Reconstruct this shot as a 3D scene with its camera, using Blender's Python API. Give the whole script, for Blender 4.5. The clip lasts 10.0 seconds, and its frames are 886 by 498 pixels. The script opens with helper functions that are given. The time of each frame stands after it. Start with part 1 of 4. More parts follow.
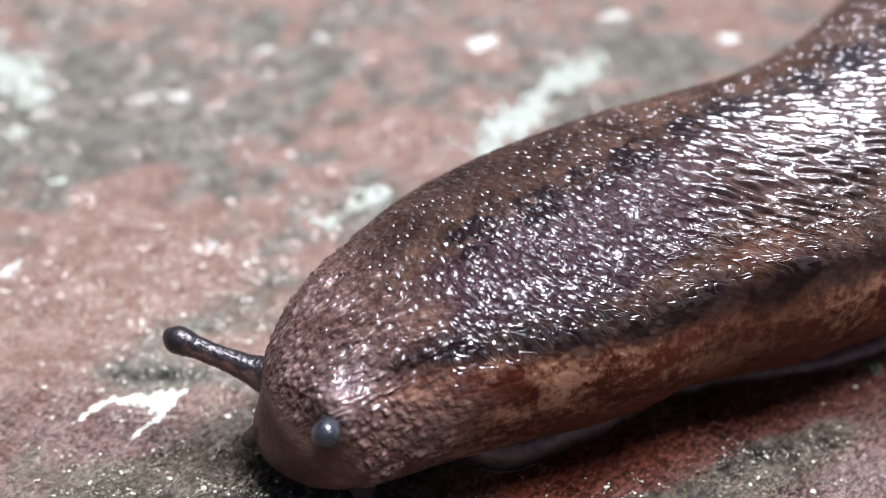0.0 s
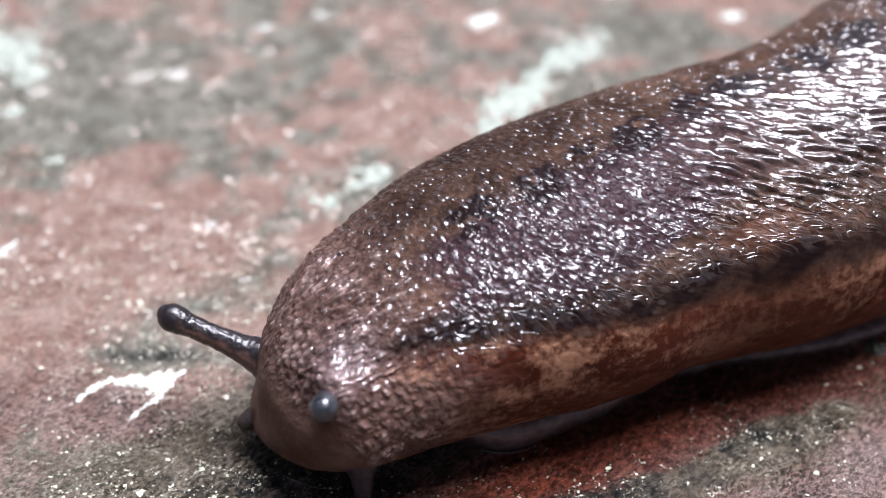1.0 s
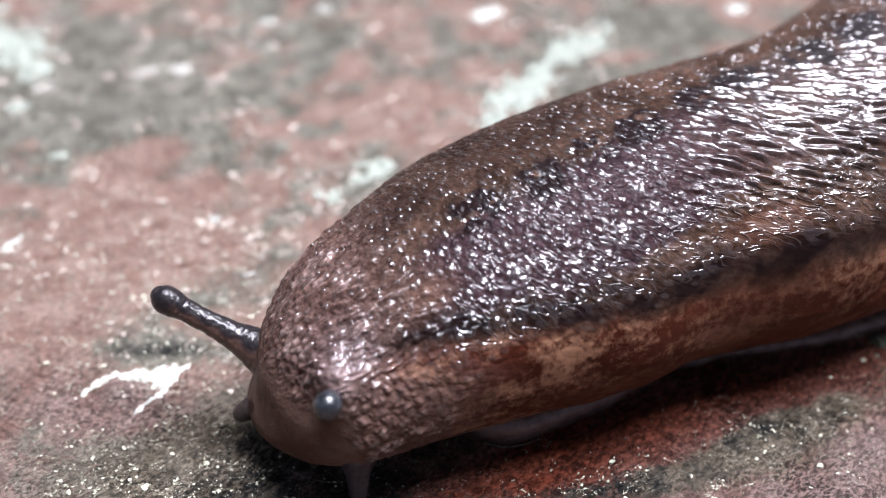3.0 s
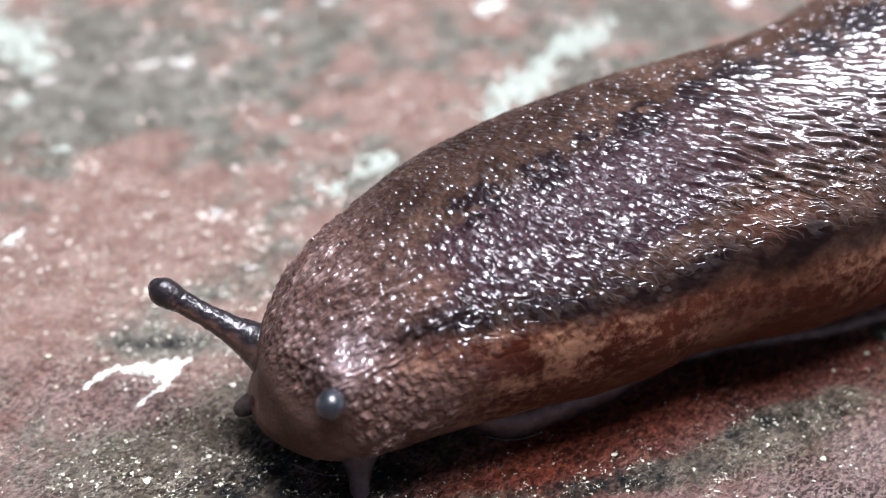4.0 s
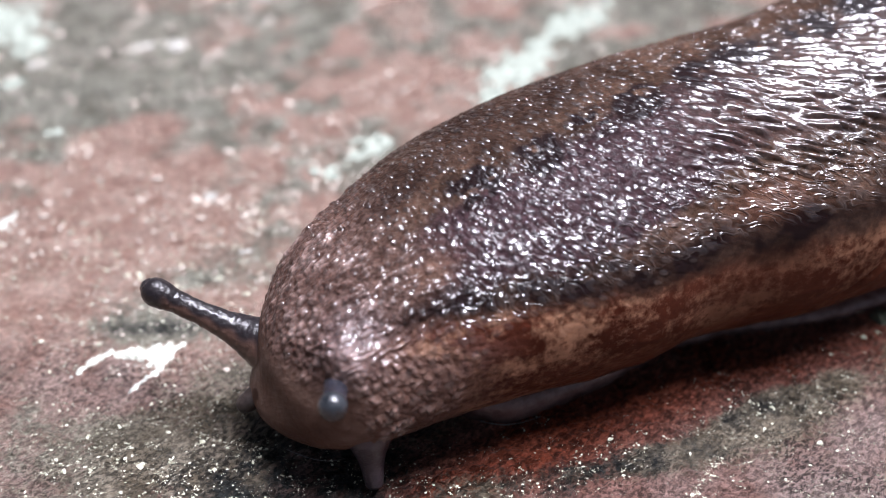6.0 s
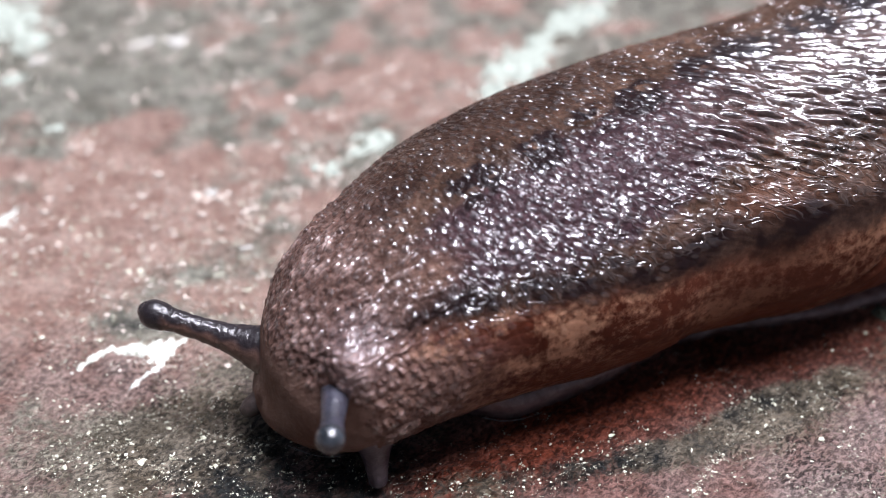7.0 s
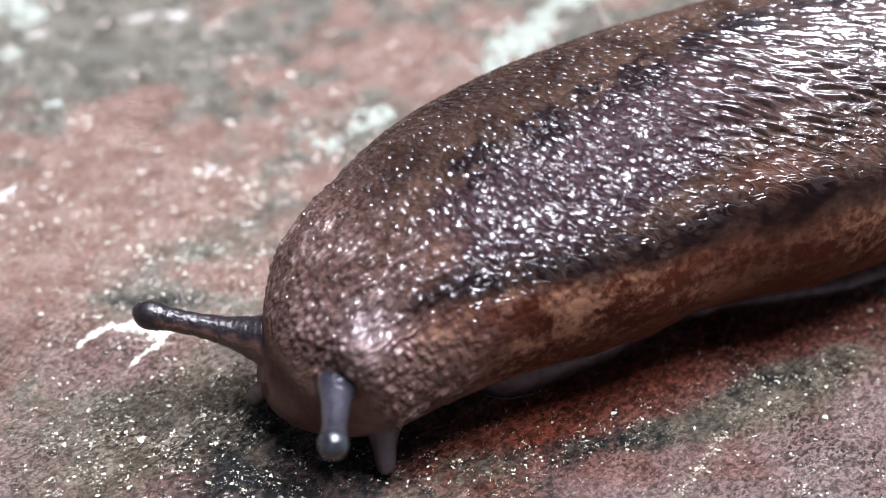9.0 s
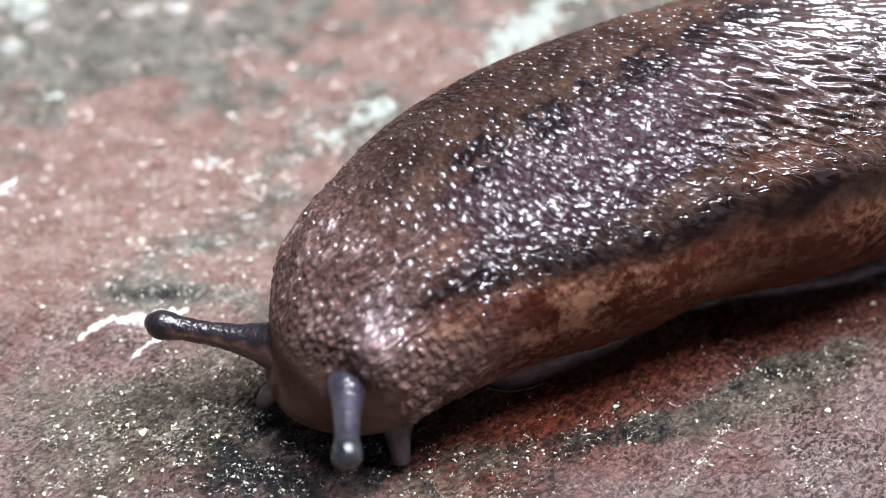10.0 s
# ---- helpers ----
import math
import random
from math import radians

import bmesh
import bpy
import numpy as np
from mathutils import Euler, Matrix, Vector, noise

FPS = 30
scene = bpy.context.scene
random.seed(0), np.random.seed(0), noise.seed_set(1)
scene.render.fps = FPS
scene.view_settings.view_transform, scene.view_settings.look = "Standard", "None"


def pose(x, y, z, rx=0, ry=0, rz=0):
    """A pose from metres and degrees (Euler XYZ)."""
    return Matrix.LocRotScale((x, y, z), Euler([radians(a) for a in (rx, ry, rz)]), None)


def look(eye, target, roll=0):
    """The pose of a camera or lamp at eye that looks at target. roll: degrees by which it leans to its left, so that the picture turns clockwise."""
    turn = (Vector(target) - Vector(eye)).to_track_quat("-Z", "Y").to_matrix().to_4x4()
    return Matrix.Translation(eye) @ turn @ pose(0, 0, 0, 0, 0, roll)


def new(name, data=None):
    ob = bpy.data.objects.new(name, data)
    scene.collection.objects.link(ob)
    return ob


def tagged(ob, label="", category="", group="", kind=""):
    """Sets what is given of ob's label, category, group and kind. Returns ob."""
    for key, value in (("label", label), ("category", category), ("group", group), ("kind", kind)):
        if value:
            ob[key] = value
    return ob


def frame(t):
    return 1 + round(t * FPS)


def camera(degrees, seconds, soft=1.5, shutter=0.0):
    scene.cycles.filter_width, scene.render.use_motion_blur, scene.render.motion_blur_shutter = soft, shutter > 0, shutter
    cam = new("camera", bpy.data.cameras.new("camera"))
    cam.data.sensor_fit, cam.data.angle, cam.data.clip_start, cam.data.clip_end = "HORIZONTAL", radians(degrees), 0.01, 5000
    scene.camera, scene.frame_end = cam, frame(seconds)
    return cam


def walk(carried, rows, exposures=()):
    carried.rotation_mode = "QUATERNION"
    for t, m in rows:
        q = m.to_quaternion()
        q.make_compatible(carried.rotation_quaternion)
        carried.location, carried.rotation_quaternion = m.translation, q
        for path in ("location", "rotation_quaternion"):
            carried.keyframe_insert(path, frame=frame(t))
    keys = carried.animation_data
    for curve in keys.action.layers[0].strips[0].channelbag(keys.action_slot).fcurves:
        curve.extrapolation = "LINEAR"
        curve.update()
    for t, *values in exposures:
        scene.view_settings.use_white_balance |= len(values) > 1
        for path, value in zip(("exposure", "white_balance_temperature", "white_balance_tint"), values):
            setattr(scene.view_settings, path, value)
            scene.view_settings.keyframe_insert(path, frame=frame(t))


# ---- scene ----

MM = 0.001

# ---- camera and its walk ----
cam = camera(40, 10.0, soft=0.6)
cam.data.dof.use_dof = True
cam.data.dof.focus_distance = 0.0606
cam.data.dof.aperture_fstop = 28.0

# seconds, eye in millimetres, yaw, pitch and roll in degrees
CAMERA_ROWS = [
    (0.0, -0.441, -58.864, 49.333, -0.653, -38.41, 0.7), (0.5, -0.297, -58.718, 49.296, -0.599, -38.654, 0.598),
    (1.0, -0.384, -58.339, 48.855, -0.597, -39.337, 0.658), (1.5, -0.398, -58.364, 48.834, -0.586, -39.711, 0.649),
    (2.0, -0.269, -58.397, 48.891, -0.428, -39.626, 0.481), (2.5, -0.205, -58.391, 48.93, -0.325, -39.557, 0.346),
    (4.0, -0.105, -58.282, 48.814, 0.043, -39.959, 0.03), (4.5, 0.0, -58.219, 48.852, 0.0, -40.0, 0.0),
    (5.0, -0.042, -58.18, 48.789, -0.224, -40.027, 0.143), (5.5, 0.104, -57.972, 48.663, -0.11, -40.467, 0.052),
    (7.0, 0.075, -57.874, 48.469, 0.002, -40.91, -0.025), (7.5, 0.003, -57.851, 48.389, -0.08, -41.036, 0.043),
    (8.0, -0.062, -57.726, 48.202, -0.064, -41.438, 0.093), (8.5, 0.029, -57.545, 48.087, 0.005, -41.829, 0.036),
    (9.0, 0.093, -57.488, 48.106, 0.123, -41.995, -0.073), (9.5, 0.009, -57.498, 48.036, 0.123, -42.097, -0.06),
    (10.0, 0.103, -57.392, 47.987, 0.257, -42.322, -0.138)]


def camera_pose(x, y, z, yaw, pitch, roll):
    eye = Vector((x, y, z)) * MM
    a, b = radians(yaw), radians(pitch)
    ahead = Vector((-math.sin(a) * math.cos(b), math.cos(a) * math.cos(b), math.sin(b)))
    return look(eye, eye + ahead, roll)


walk(cam, [(row[0], camera_pose(*row[1:])) for row in CAMERA_ROWS], [(0.0, 0.75, 5850, 16), (10.0, 0.75, 5850, 16)])

# ---- world, sun, exposure ----
TO_SUN = Vector((0.25, 0.155, 0.955)).normalized()
world = bpy.data.worlds.new("overcast_sky")
scene.world = world
world.use_nodes = True
wn = world.node_tree
sky = wn.nodes.new("ShaderNodeTexSky")
sky.sky_type = "NISHITA"
sky.sun_disc = False
sky.sun_elevation = math.asin(TO_SUN.z)
sky.sun_rotation = math.atan2(TO_SUN.x, TO_SUN.y)
sky.air_density, sky.dust_density, sky.ozone_density = 1.0, 3.0, 1.0
backing = wn.nodes["Background"]
backing.inputs["Strength"].default_value = 0.021
cloud = wn.nodes.new("ShaderNodeHueSaturation")
cloud.inputs["Saturation"].default_value = 0.45
wn.links.new(sky.outputs[0], cloud.inputs["Color"])
wn.links.new(cloud.outputs[0], backing.inputs["Color"])

sun_data = bpy.data.lights.new("sun", "SUN")
sun_data.energy = 5.9
sun_data.angle = radians(34)
sun_data.color = (1.0, 0.965, 0.955)
sun = new("sun", sun_data)
sun.matrix_world = look(TO_SUN * 3, (0, 0, 0))


# ---- materials ----
def material(name):
    m = bpy.data.materials.new(name)
    m.use_nodes = True
    nt = m.node_tree
    return m, nt, nt.nodes["Principled BSDF"]


def add(nt, kind, **inputs):
    n = nt.nodes.new(kind)
    for key, value in inputs.items():
        n.inputs[key.replace("_", " ")].default_value = value
    return n


def coords(nt, scale=(1, 1, 1)):
    """Object coordinates in millimetres."""
    c = nt.nodes.new("ShaderNodeTexCoord")
    m = nt.nodes.new("ShaderNodeMapping")
    m.inputs["Scale"].default_value = [1000 * s for s in scale]
    nt.links.new(c.outputs["Object"], m.inputs["Vector"])
    return m.outputs["Vector"]


def noise_tex(nt, vec, scale, detail=3.0, rough=0.55, distort=0.0):
    n = add(nt, "ShaderNodeTexNoise", Scale=scale, Detail=detail, Roughness=rough, Distortion=distort)
    nt.links.new(vec, n.inputs["Vector"])
    return n.outputs["Fac"]


def ramp(nt, fac, stops):
    r = nt.nodes.new("ShaderNodeValToRGB")
    els = r.color_ramp.elements
    while len(els) < len(stops):
        els.new(0.5)
    for e, (p, c) in zip(els, stops):
        e.position = p
        e.color = (*c, 1) if isinstance(c, tuple) else (c, c, c, 1)
    nt.links.new(fac, r.inputs["Fac"])
    return r.outputs["Color"]


def attribute(nt, name):
    a = nt.nodes.new("ShaderNodeAttribute")
    a.attribute_name = name
    return a.outputs["Fac"]


def mix(nt, fac, a, b, blend="MIX"):
    n = nt.nodes.new("ShaderNodeMix")
    n.data_type, n.blend_type = "RGBA", blend
    for sock, v in ((n.inputs[0], fac), (n.inputs[6], a), (n.inputs[7], b)):
        if hasattr(v, "is_output"):
            nt.links.new(v, sock)
        elif isinstance(v, tuple):
            sock.default_value = (*v, 1)
        else:
            sock.default_value = v
    return n.outputs[2]


def maths(nt, op, a, b=0.0, clamp=False):
    n = nt.nodes.new("ShaderNodeMath")
    n.operation, n.use_clamp = op, clamp
    for sock, v in zip(n.inputs, (a, b)):
        if hasattr(v, "is_output"):
            nt.links.new(v, sock)
        else:
            sock.default_value = v
    return n.outputs[0]


def bump(nt, bsdf, height, distance, strength=1.0):
    b = add(nt, "ShaderNodeBump", Strength=strength, Distance=distance)
    nt.links.new(height, b.inputs["Height"])
    nt.links.new(b.outputs["Normal"], bsdf.inputs["Normal"])
    return b


def skin_material():
    m, nt, bsdf = material("slug_skin")
    vec = coords(nt)
    band, flank, mantle, muzzle, crown = (attribute(nt, n) for n in ("band", "flank", "mantle", "muzzle", "crown"))
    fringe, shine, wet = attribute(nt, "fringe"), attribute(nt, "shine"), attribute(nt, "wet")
    # tubercles: small beads, and worm-like folds on the upper flank, both drawn out along the skin's grain
    grain = nt.nodes.new("ShaderNodeCombineXYZ")
    nt.links.new(maths(nt, "MULTIPLY", attribute(nt, "across"), 1 / 0.51), grain.inputs[0])
    nt.links.new(maths(nt, "MULTIPLY", attribute(nt, "along"), 1 / 0.98), grain.inputs[1])
    bead = add(nt, "ShaderNodeTexVoronoi", Scale=1.0, Randomness=1.0)
    bead.voronoi_dimensions = "2D"
    nt.links.new(grain.outputs[0], bead.inputs["Vector"])
    chance = nt.nodes.new("ShaderNodeSeparateColor")
    nt.links.new(bead.outputs["Color"], chance.inputs[0])
    dome = ramp(nt, bead.outputs["Distance"], [(0.0, 1.0), (0.14, 0.88), (0.29, 0.36), (0.44, 0.0)])
    dome = maths(nt, "MULTIPLY", maths(nt, "MULTIPLY", dome, ramp(nt, chance.outputs[0], [(0.10, 0.1), (0.35, 0.75), (0.85, 1.2)])), attribute(nt, "beads"))
    strand = nt.nodes.new("ShaderNodeCombineXYZ")
    nt.links.new(maths(nt, "MULTIPLY", attribute(nt, "across"), 1 / 0.42), strand.inputs[0])
    nt.links.new(maths(nt, "MULTIPLY", attribute(nt, "along"), 1 / 0.95), strand.inputs[1])
    small = add(nt, "ShaderNodeTexVoronoi", Scale=2.1, Randomness=1.0)
    small.voronoi_dimensions = "2D"
    nt.links.new(grain.outputs[0], small.inputs["Vector"])
    lot = nt.nodes.new("ShaderNodeSeparateColor")
    nt.links.new(small.outputs["Color"], lot.inputs[0])
    minor = maths(nt, "MULTIPLY", ramp(nt, small.outputs["Distance"], [(0.0, 1.0), (0.16, 0.85), (0.32, 0.35), (0.46, 0.0)]), ramp(nt, lot.outputs[0], [(0.45, 0.0), (0.8, 0.42)]))
    dome = maths(nt, "MAXIMUM", dome, maths(nt, "MULTIPLY", minor, attribute(nt, "beads")))
    worm = noise_tex(nt, strand.outputs[0], 0.95, 1.0, 0.5, 0.7)
    worm = ramp(nt, worm, [(0.36, 0.0), (0.44, 0.7), (0.48, 1.0), (0.52, 0.7), (0.60, 0.0)])
    worm = maths(nt, "MULTIPLY", maths(nt, "MULTIPLY", worm, attribute(nt, "worms")), ramp(nt, noise_tex(nt, vec, 0.8, 2), [(0.4, 0.3), (0.56, 1.0)]))
    wetness = maths(nt, "MAXIMUM", shine, maths(nt, "MAXIMUM", ramp(nt, dome, [(0.2, 0.0), (0.5, 1.0)]), ramp(nt, worm, [(0.06, 0.0), (0.3, 1.0)])))

    fine = noise_tex(nt, vec, 2.6, 4, 0.65)
    blotch = noise_tex(nt, vec, 0.42, 4, 0.6, 0.6)
    back = mix(nt, ramp(nt, blotch, [(0.35, 0.0), (0.65, 1.0)]), (0.036, 0.020, 0.0135), (0.108, 0.063, 0.044))
    back = mix(nt, mantle, back, mix(nt, fine, (0.025, 0.0135, 0.0165), (0.072, 0.041, 0.045)))
    turned = nt.nodes.new("ShaderNodeMapping")
    turned.inputs["Rotation"].default_value[2] = radians(-24)
    nt.links.new(vec, turned.inputs["Vector"])
    drawn = nt.nodes.new("ShaderNodeMapping")
    drawn.inputs["Scale"].default_value = (0.5, 1.0, 1.0)
    nt.links.new(turned.outputs[0], drawn.inputs["Vector"])
    patches = maths(nt, "MULTIPLY", noise_tex(nt, drawn.outputs[0], 0.45, 3, 0.55, 0.3), 0.55)
    granules = maths(nt, "MULTIPLY", noise_tex(nt, vec, 2.0, 5, 0.66), 0.45)
    pale = mix(nt, ramp(nt, maths(nt, "ADD", patches, granules), [(0.44, 0.0), (0.50, 0.36), (0.565, 1.0)]), (0.074, 0.020, 0.011), (0.38, 0.20, 0.122))
    # the flank's shaded lower side painted dark red
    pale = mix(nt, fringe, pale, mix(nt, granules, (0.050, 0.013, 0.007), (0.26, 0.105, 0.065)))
    colour = mix(nt, flank, back, pale)
    # shine also lightens the colour of the head's tubercle tops
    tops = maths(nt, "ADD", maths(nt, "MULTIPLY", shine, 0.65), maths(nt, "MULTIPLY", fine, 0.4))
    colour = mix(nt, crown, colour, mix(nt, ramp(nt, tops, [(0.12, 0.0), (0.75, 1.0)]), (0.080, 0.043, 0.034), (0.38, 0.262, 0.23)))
    # sky sheen by the near eye tentacle painted in as pale lilac
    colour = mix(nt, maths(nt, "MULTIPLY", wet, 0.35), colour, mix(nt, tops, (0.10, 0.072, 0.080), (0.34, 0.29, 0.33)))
    colour = mix(nt, muzzle, colour, mix(nt, ramp(nt, blotch, [(0.35, 0.0), (0.65, 1.0)]), (0.105, 0.058, 0.042), (0.175, 0.110, 0.085)))
    freckle = ramp(nt, fine, [(0.42, 0.45), (0.62, 1.0)])
    colour = mix(nt, maths(nt, "SUBTRACT", 0.75, maths(nt, "MULTIPLY", maths(nt, "MAXIMUM", muzzle, flank), 0.5)), colour, freckle, "MULTIPLY")
    colour = mix(nt, band, colour, mix(nt, flank, (0.011, 0.0065, 0.007), (0.036, 0.009, 0.005)))
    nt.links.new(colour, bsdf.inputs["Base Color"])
    bsdf.inputs["Roughness"].default_value = 0.38
    bsdf.inputs["IOR"].default_value = 1.42
    nt.links.new(maths(nt, "ADD", maths(nt, "MULTIPLY", wetness, 0.98), 0.02), bsdf.inputs["Coat Weight"])
    nt.links.new(maths(nt, "ADD", maths(nt, "MULTIPLY", wetness, 0.55), 0.03), bsdf.inputs["Specular IOR Level"])
    bsdf.inputs["Coat Roughness"].default_value = 0.06
    bsdf.inputs["Coat IOR"].default_value = 1.85
    bsdf.inputs["Subsurface Weight"].default_value = 0.14
    bsdf.inputs["Subsurface Radius"].default_value = (0.0008, 0.0004, 0.00025)
    bsdf.inputs["Subsurface Scale"].default_value = 1.0
    relief = maths(nt, "ADD", maths(nt, "MULTIPLY", dome, 0.85), maths(nt, "MULTIPLY", worm, 0.95))
    film = add(nt, "ShaderNodeBump", Strength=1.0, Distance=0.00012)
    nt.links.new(maths(nt, "ADD", relief, maths(nt, "MULTIPLY", noise_tex(nt, vec, 3.0, 2, 0.5, 0.5), 0.12)), film.inputs["Height"])
    nt.links.new(film.outputs["Normal"], bsdf.inputs["Coat Normal"])
    bump(nt, bsdf, maths(nt, "ADD", maths(nt, "MULTIPLY", relief, 0.45), maths(nt, "MULTIPLY", noise_tex(nt, vec, 4.2, 4, 0.65, 0.5), maths(nt, "SUBTRACT", 0.5, maths(nt, "MULTIPLY", attribute(nt, "sleek"), 0.42)))), 0.00012, 1.0)
    return m


def tentacle_material():
    m, nt, bsdf = material("tentacle_skin")
    vec = coords(nt)
    top = attribute(nt, "top")
    fine = noise_tex(nt, vec, 4.0, 3, 0.6)
    colour = mix(nt, top, (0.10, 0.054, 0.040), mix(nt, fine, (0.006, 0.005, 0.006), (0.020, 0.015, 0.017)))
    nt.links.new(colour, bsdf.inputs["Base Color"])
    bsdf.inputs["Roughness"].default_value = 0.4
    bsdf.inputs["Specular IOR Level"].default_value = 0.25
    bsdf.inputs["Coat Weight"].default_value = 0.6
    bsdf.inputs["Coat Roughness"].default_value = 0.05
    bsdf.inputs["Subsurface Weight"].default_value = 0.05
    bsdf.inputs["Subsurface Radius"].default_value = (0.0006, 0.0004, 0.0003)
    bsdf.inputs["Subsurface Scale"].default_value = 1.0
    b = bump(nt, bsdf, fine, 0.00005, 0.9)
    nt.links.new(b.outputs["Normal"], bsdf.inputs["Coat Normal"])
    return m


def plain_flesh(name, dark, light, rough, subsurface, coat=0.4, speckled=False):
    m, nt, bsdf = material(name)
    vec = coords(nt)
    fac = noise_tex(nt, vec, 1.2, 4, 0.6)
    nt.links.new(mix(nt, ramp(nt, fac, [(0.35, 0.0), (0.65, 1.0)]), dark, light), bsdf.inputs["Base Color"])
    bsdf.inputs["Roughness"].default_value = rough
    bsdf.inputs["Coat Weight"].default_value = coat
    bsdf.inputs["Coat IOR"].default_value = 1.6
    bsdf.inputs["Coat Roughness"].default_value = 0.12
    bsdf.inputs["Subsurface Weight"].default_value = subsurface
    bsdf.inputs["Subsurface Radius"].default_value = (0.0008, 0.0006, 0.0005)
    bsdf.inputs["Subsurface Scale"].default_value = 1.0
    b = bump(nt, bsdf, noise_tex(nt, vec, 4.0, 3), 0.00008, 0.8)
    if speckled:
        nt.links.new(b.outputs["Normal"], bsdf.inputs["Coat Normal"])
    return m


def ground_material():
    m, nt, bsdf = material("red_sandstone")
    vec = coords(nt)
    algae, dark, red_shade, pale_sheen = (attribute(nt, n) for n in ("algae", "dark", "red_shade", "pale_sheen"))
    grain = noise_tex(nt, vec, 3.2, 5, 0.7)
    mid = noise_tex(nt, vec, 0.5, 5, 0.65, 0.3)
    big = noise_tex(nt, vec, 0.12, 4, 0.6)
    red = mix(nt, ramp(nt, mid, [(0.38, 0.0), (0.62, 1.0)]), (0.45, 0.245, 0.195), (0.63, 0.43, 0.375))
    red = mix(nt, ramp(nt, big, [(0.4, 0.0), (0.65, 1.0)]), red, (0.68, 0.51, 0.455))
    # stone lightened in colour towards the back, for its sheen
    red = mix(nt, pale_sheen, red, mix(nt, ramp(nt, mid, [(0.38, 0.0), (0.62, 1.0)]), (0.60, 0.365, 0.285), (0.82, 0.575, 0.462)))
    # warm red shade beside the slug put into the stone's colour
    red = mix(nt, red_shade, red, mix(nt, mid, (0.30, 0.056, 0.022), (0.58, 0.152, 0.076)))
    green = mix(nt, ramp(nt, mid, [(0.4, 0.0), (0.6, 1.0)]), mix(nt, pale_sheen, (0.30, 0.24, 0.165), (0.285, 0.275, 0.215)), mix(nt, pale_sheen, (0.55, 0.455, 0.335), (0.545, 0.525, 0.425)))
    colour = mix(nt, ramp(nt, maths(nt, "ADD", algae, maths(nt, "MULTIPLY", maths(nt, "SUBTRACT", grain, 0.5), 0.9)), [(0.37, 0.0), (0.63, 1.0)]), red, green)
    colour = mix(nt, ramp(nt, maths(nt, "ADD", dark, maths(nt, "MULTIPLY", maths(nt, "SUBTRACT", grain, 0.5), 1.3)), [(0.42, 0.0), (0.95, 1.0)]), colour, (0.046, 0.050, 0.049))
    colour = mix(nt, maths(nt, "SUBTRACT", 0.8, maths(nt, "MULTIPLY", pale_sheen, 0.35)), colour, ramp(nt, grain, [(0.3, 0.45), (0.62, 1.0)]), "MULTIPLY")
    # worn pits along the stone's bedding, drawn out one way, their shade painted in
    turned = nt.nodes.new("ShaderNodeMapping")
    turned.inputs["Rotation"].default_value[2] = radians(-38)
    nt.links.new(vec, turned.inputs["Vector"])
    drawn = nt.nodes.new("ShaderNodeMapping")
    drawn.inputs["Scale"].default_value = (0.6, 1.0, 1.0)
    nt.links.new(turned.outputs[0], drawn.inputs["Vector"])
    pits = noise_tex(nt, drawn.outputs[0], 4.6, 6, 0.7, 0.4)
    deep = ramp(nt, noise_tex(nt, vec, 0.35, 3, 0.6), [(0.32, 0.5), (0.60, 1.0)])
    bare = maths(nt, "SUBTRACT", 0.9, maths(nt, "ADD", maths(nt, "MULTIPLY", pale_sheen, 0.5), maths(nt, "MULTIPLY", red_shade, 0.25)), True)
    colour = mix(nt, maths(nt, "MULTIPLY", bare, deep), colour, ramp(nt, pits, [(0.445, 0.06), (0.56, 1.0)]), "MULTIPLY")
    # shade of small crumbly relief painted in, as the bump barely shows here
    crumb_shade = ramp(nt, noise_tex(nt, drawn.outputs[0], 3.0, 4, 0.6, 0.6), [(0.43, 0.22), (0.53, 1.0)])
    colour = mix(nt, maths(nt, "MULTIPLY", red_shade, 0.85), colour, crumb_shade, "MULTIPLY")
    nt.links.new(colour, bsdf.inputs["Base Color"])
    nt.links.new(ramp(nt, mid, [(0.3, 0.40), (0.7, 0.62)]), bsdf.inputs["Roughness"])
    nt.links.new(maths(nt, "SUBTRACT", 0.36, maths(nt, "MULTIPLY", red_shade, 0.24)), bsdf.inputs["Specular IOR Level"])
    bump(nt, bsdf, maths(nt, "ADD", noise_tex(nt, vec, 1.7, 8, 0.72), maths(nt, "ADD", maths(nt, "MULTIPLY", pits, 0.6), maths(nt, "MULTIPLY", mid, 0.8))), 0.0013, 1.0)
    return m


def crust_material(name, dark, light, rough=0.75):
    m, nt, bsdf = material(name)
    vec = coords(nt)
    fac = noise_tex(nt, vec, 1.8, 5, 0.7)
    nt.links.new(mix(nt, ramp(nt, fac, [(0.35, 0.0), (0.6, 1.0)]), dark, light), bsdf.inputs["Base Color"])
    bsdf.inputs["Roughness"].default_value = rough
    bump(nt, bsdf, noise_tex(nt, vec, 5.0, 4, 0.7), 0.0001, 0.8)
    return m


SKIN = skin_material()
TENTACLE = tentacle_material()
FOOT = plain_flesh("foot_flesh", (0.15, 0.090, 0.082), (0.26, 0.178, 0.170), 0.25, 0.4)
ORAL = plain_flesh("oral_flesh", (0.048, 0.036, 0.044), (0.090, 0.070, 0.084), 0.3, 0.3, 0.3)
PALE_TENTACLE = plain_flesh("pale_tentacle_flesh", (0.014, 0.014, 0.021), (0.044, 0.042, 0.059), 0.45, 0.15, 0.9, True)
DIM_FLESH = plain_flesh("dim_flesh", (0.018, 0.012, 0.010), (0.045, 0.031, 0.027), 0.5, 0.2, 0.05)
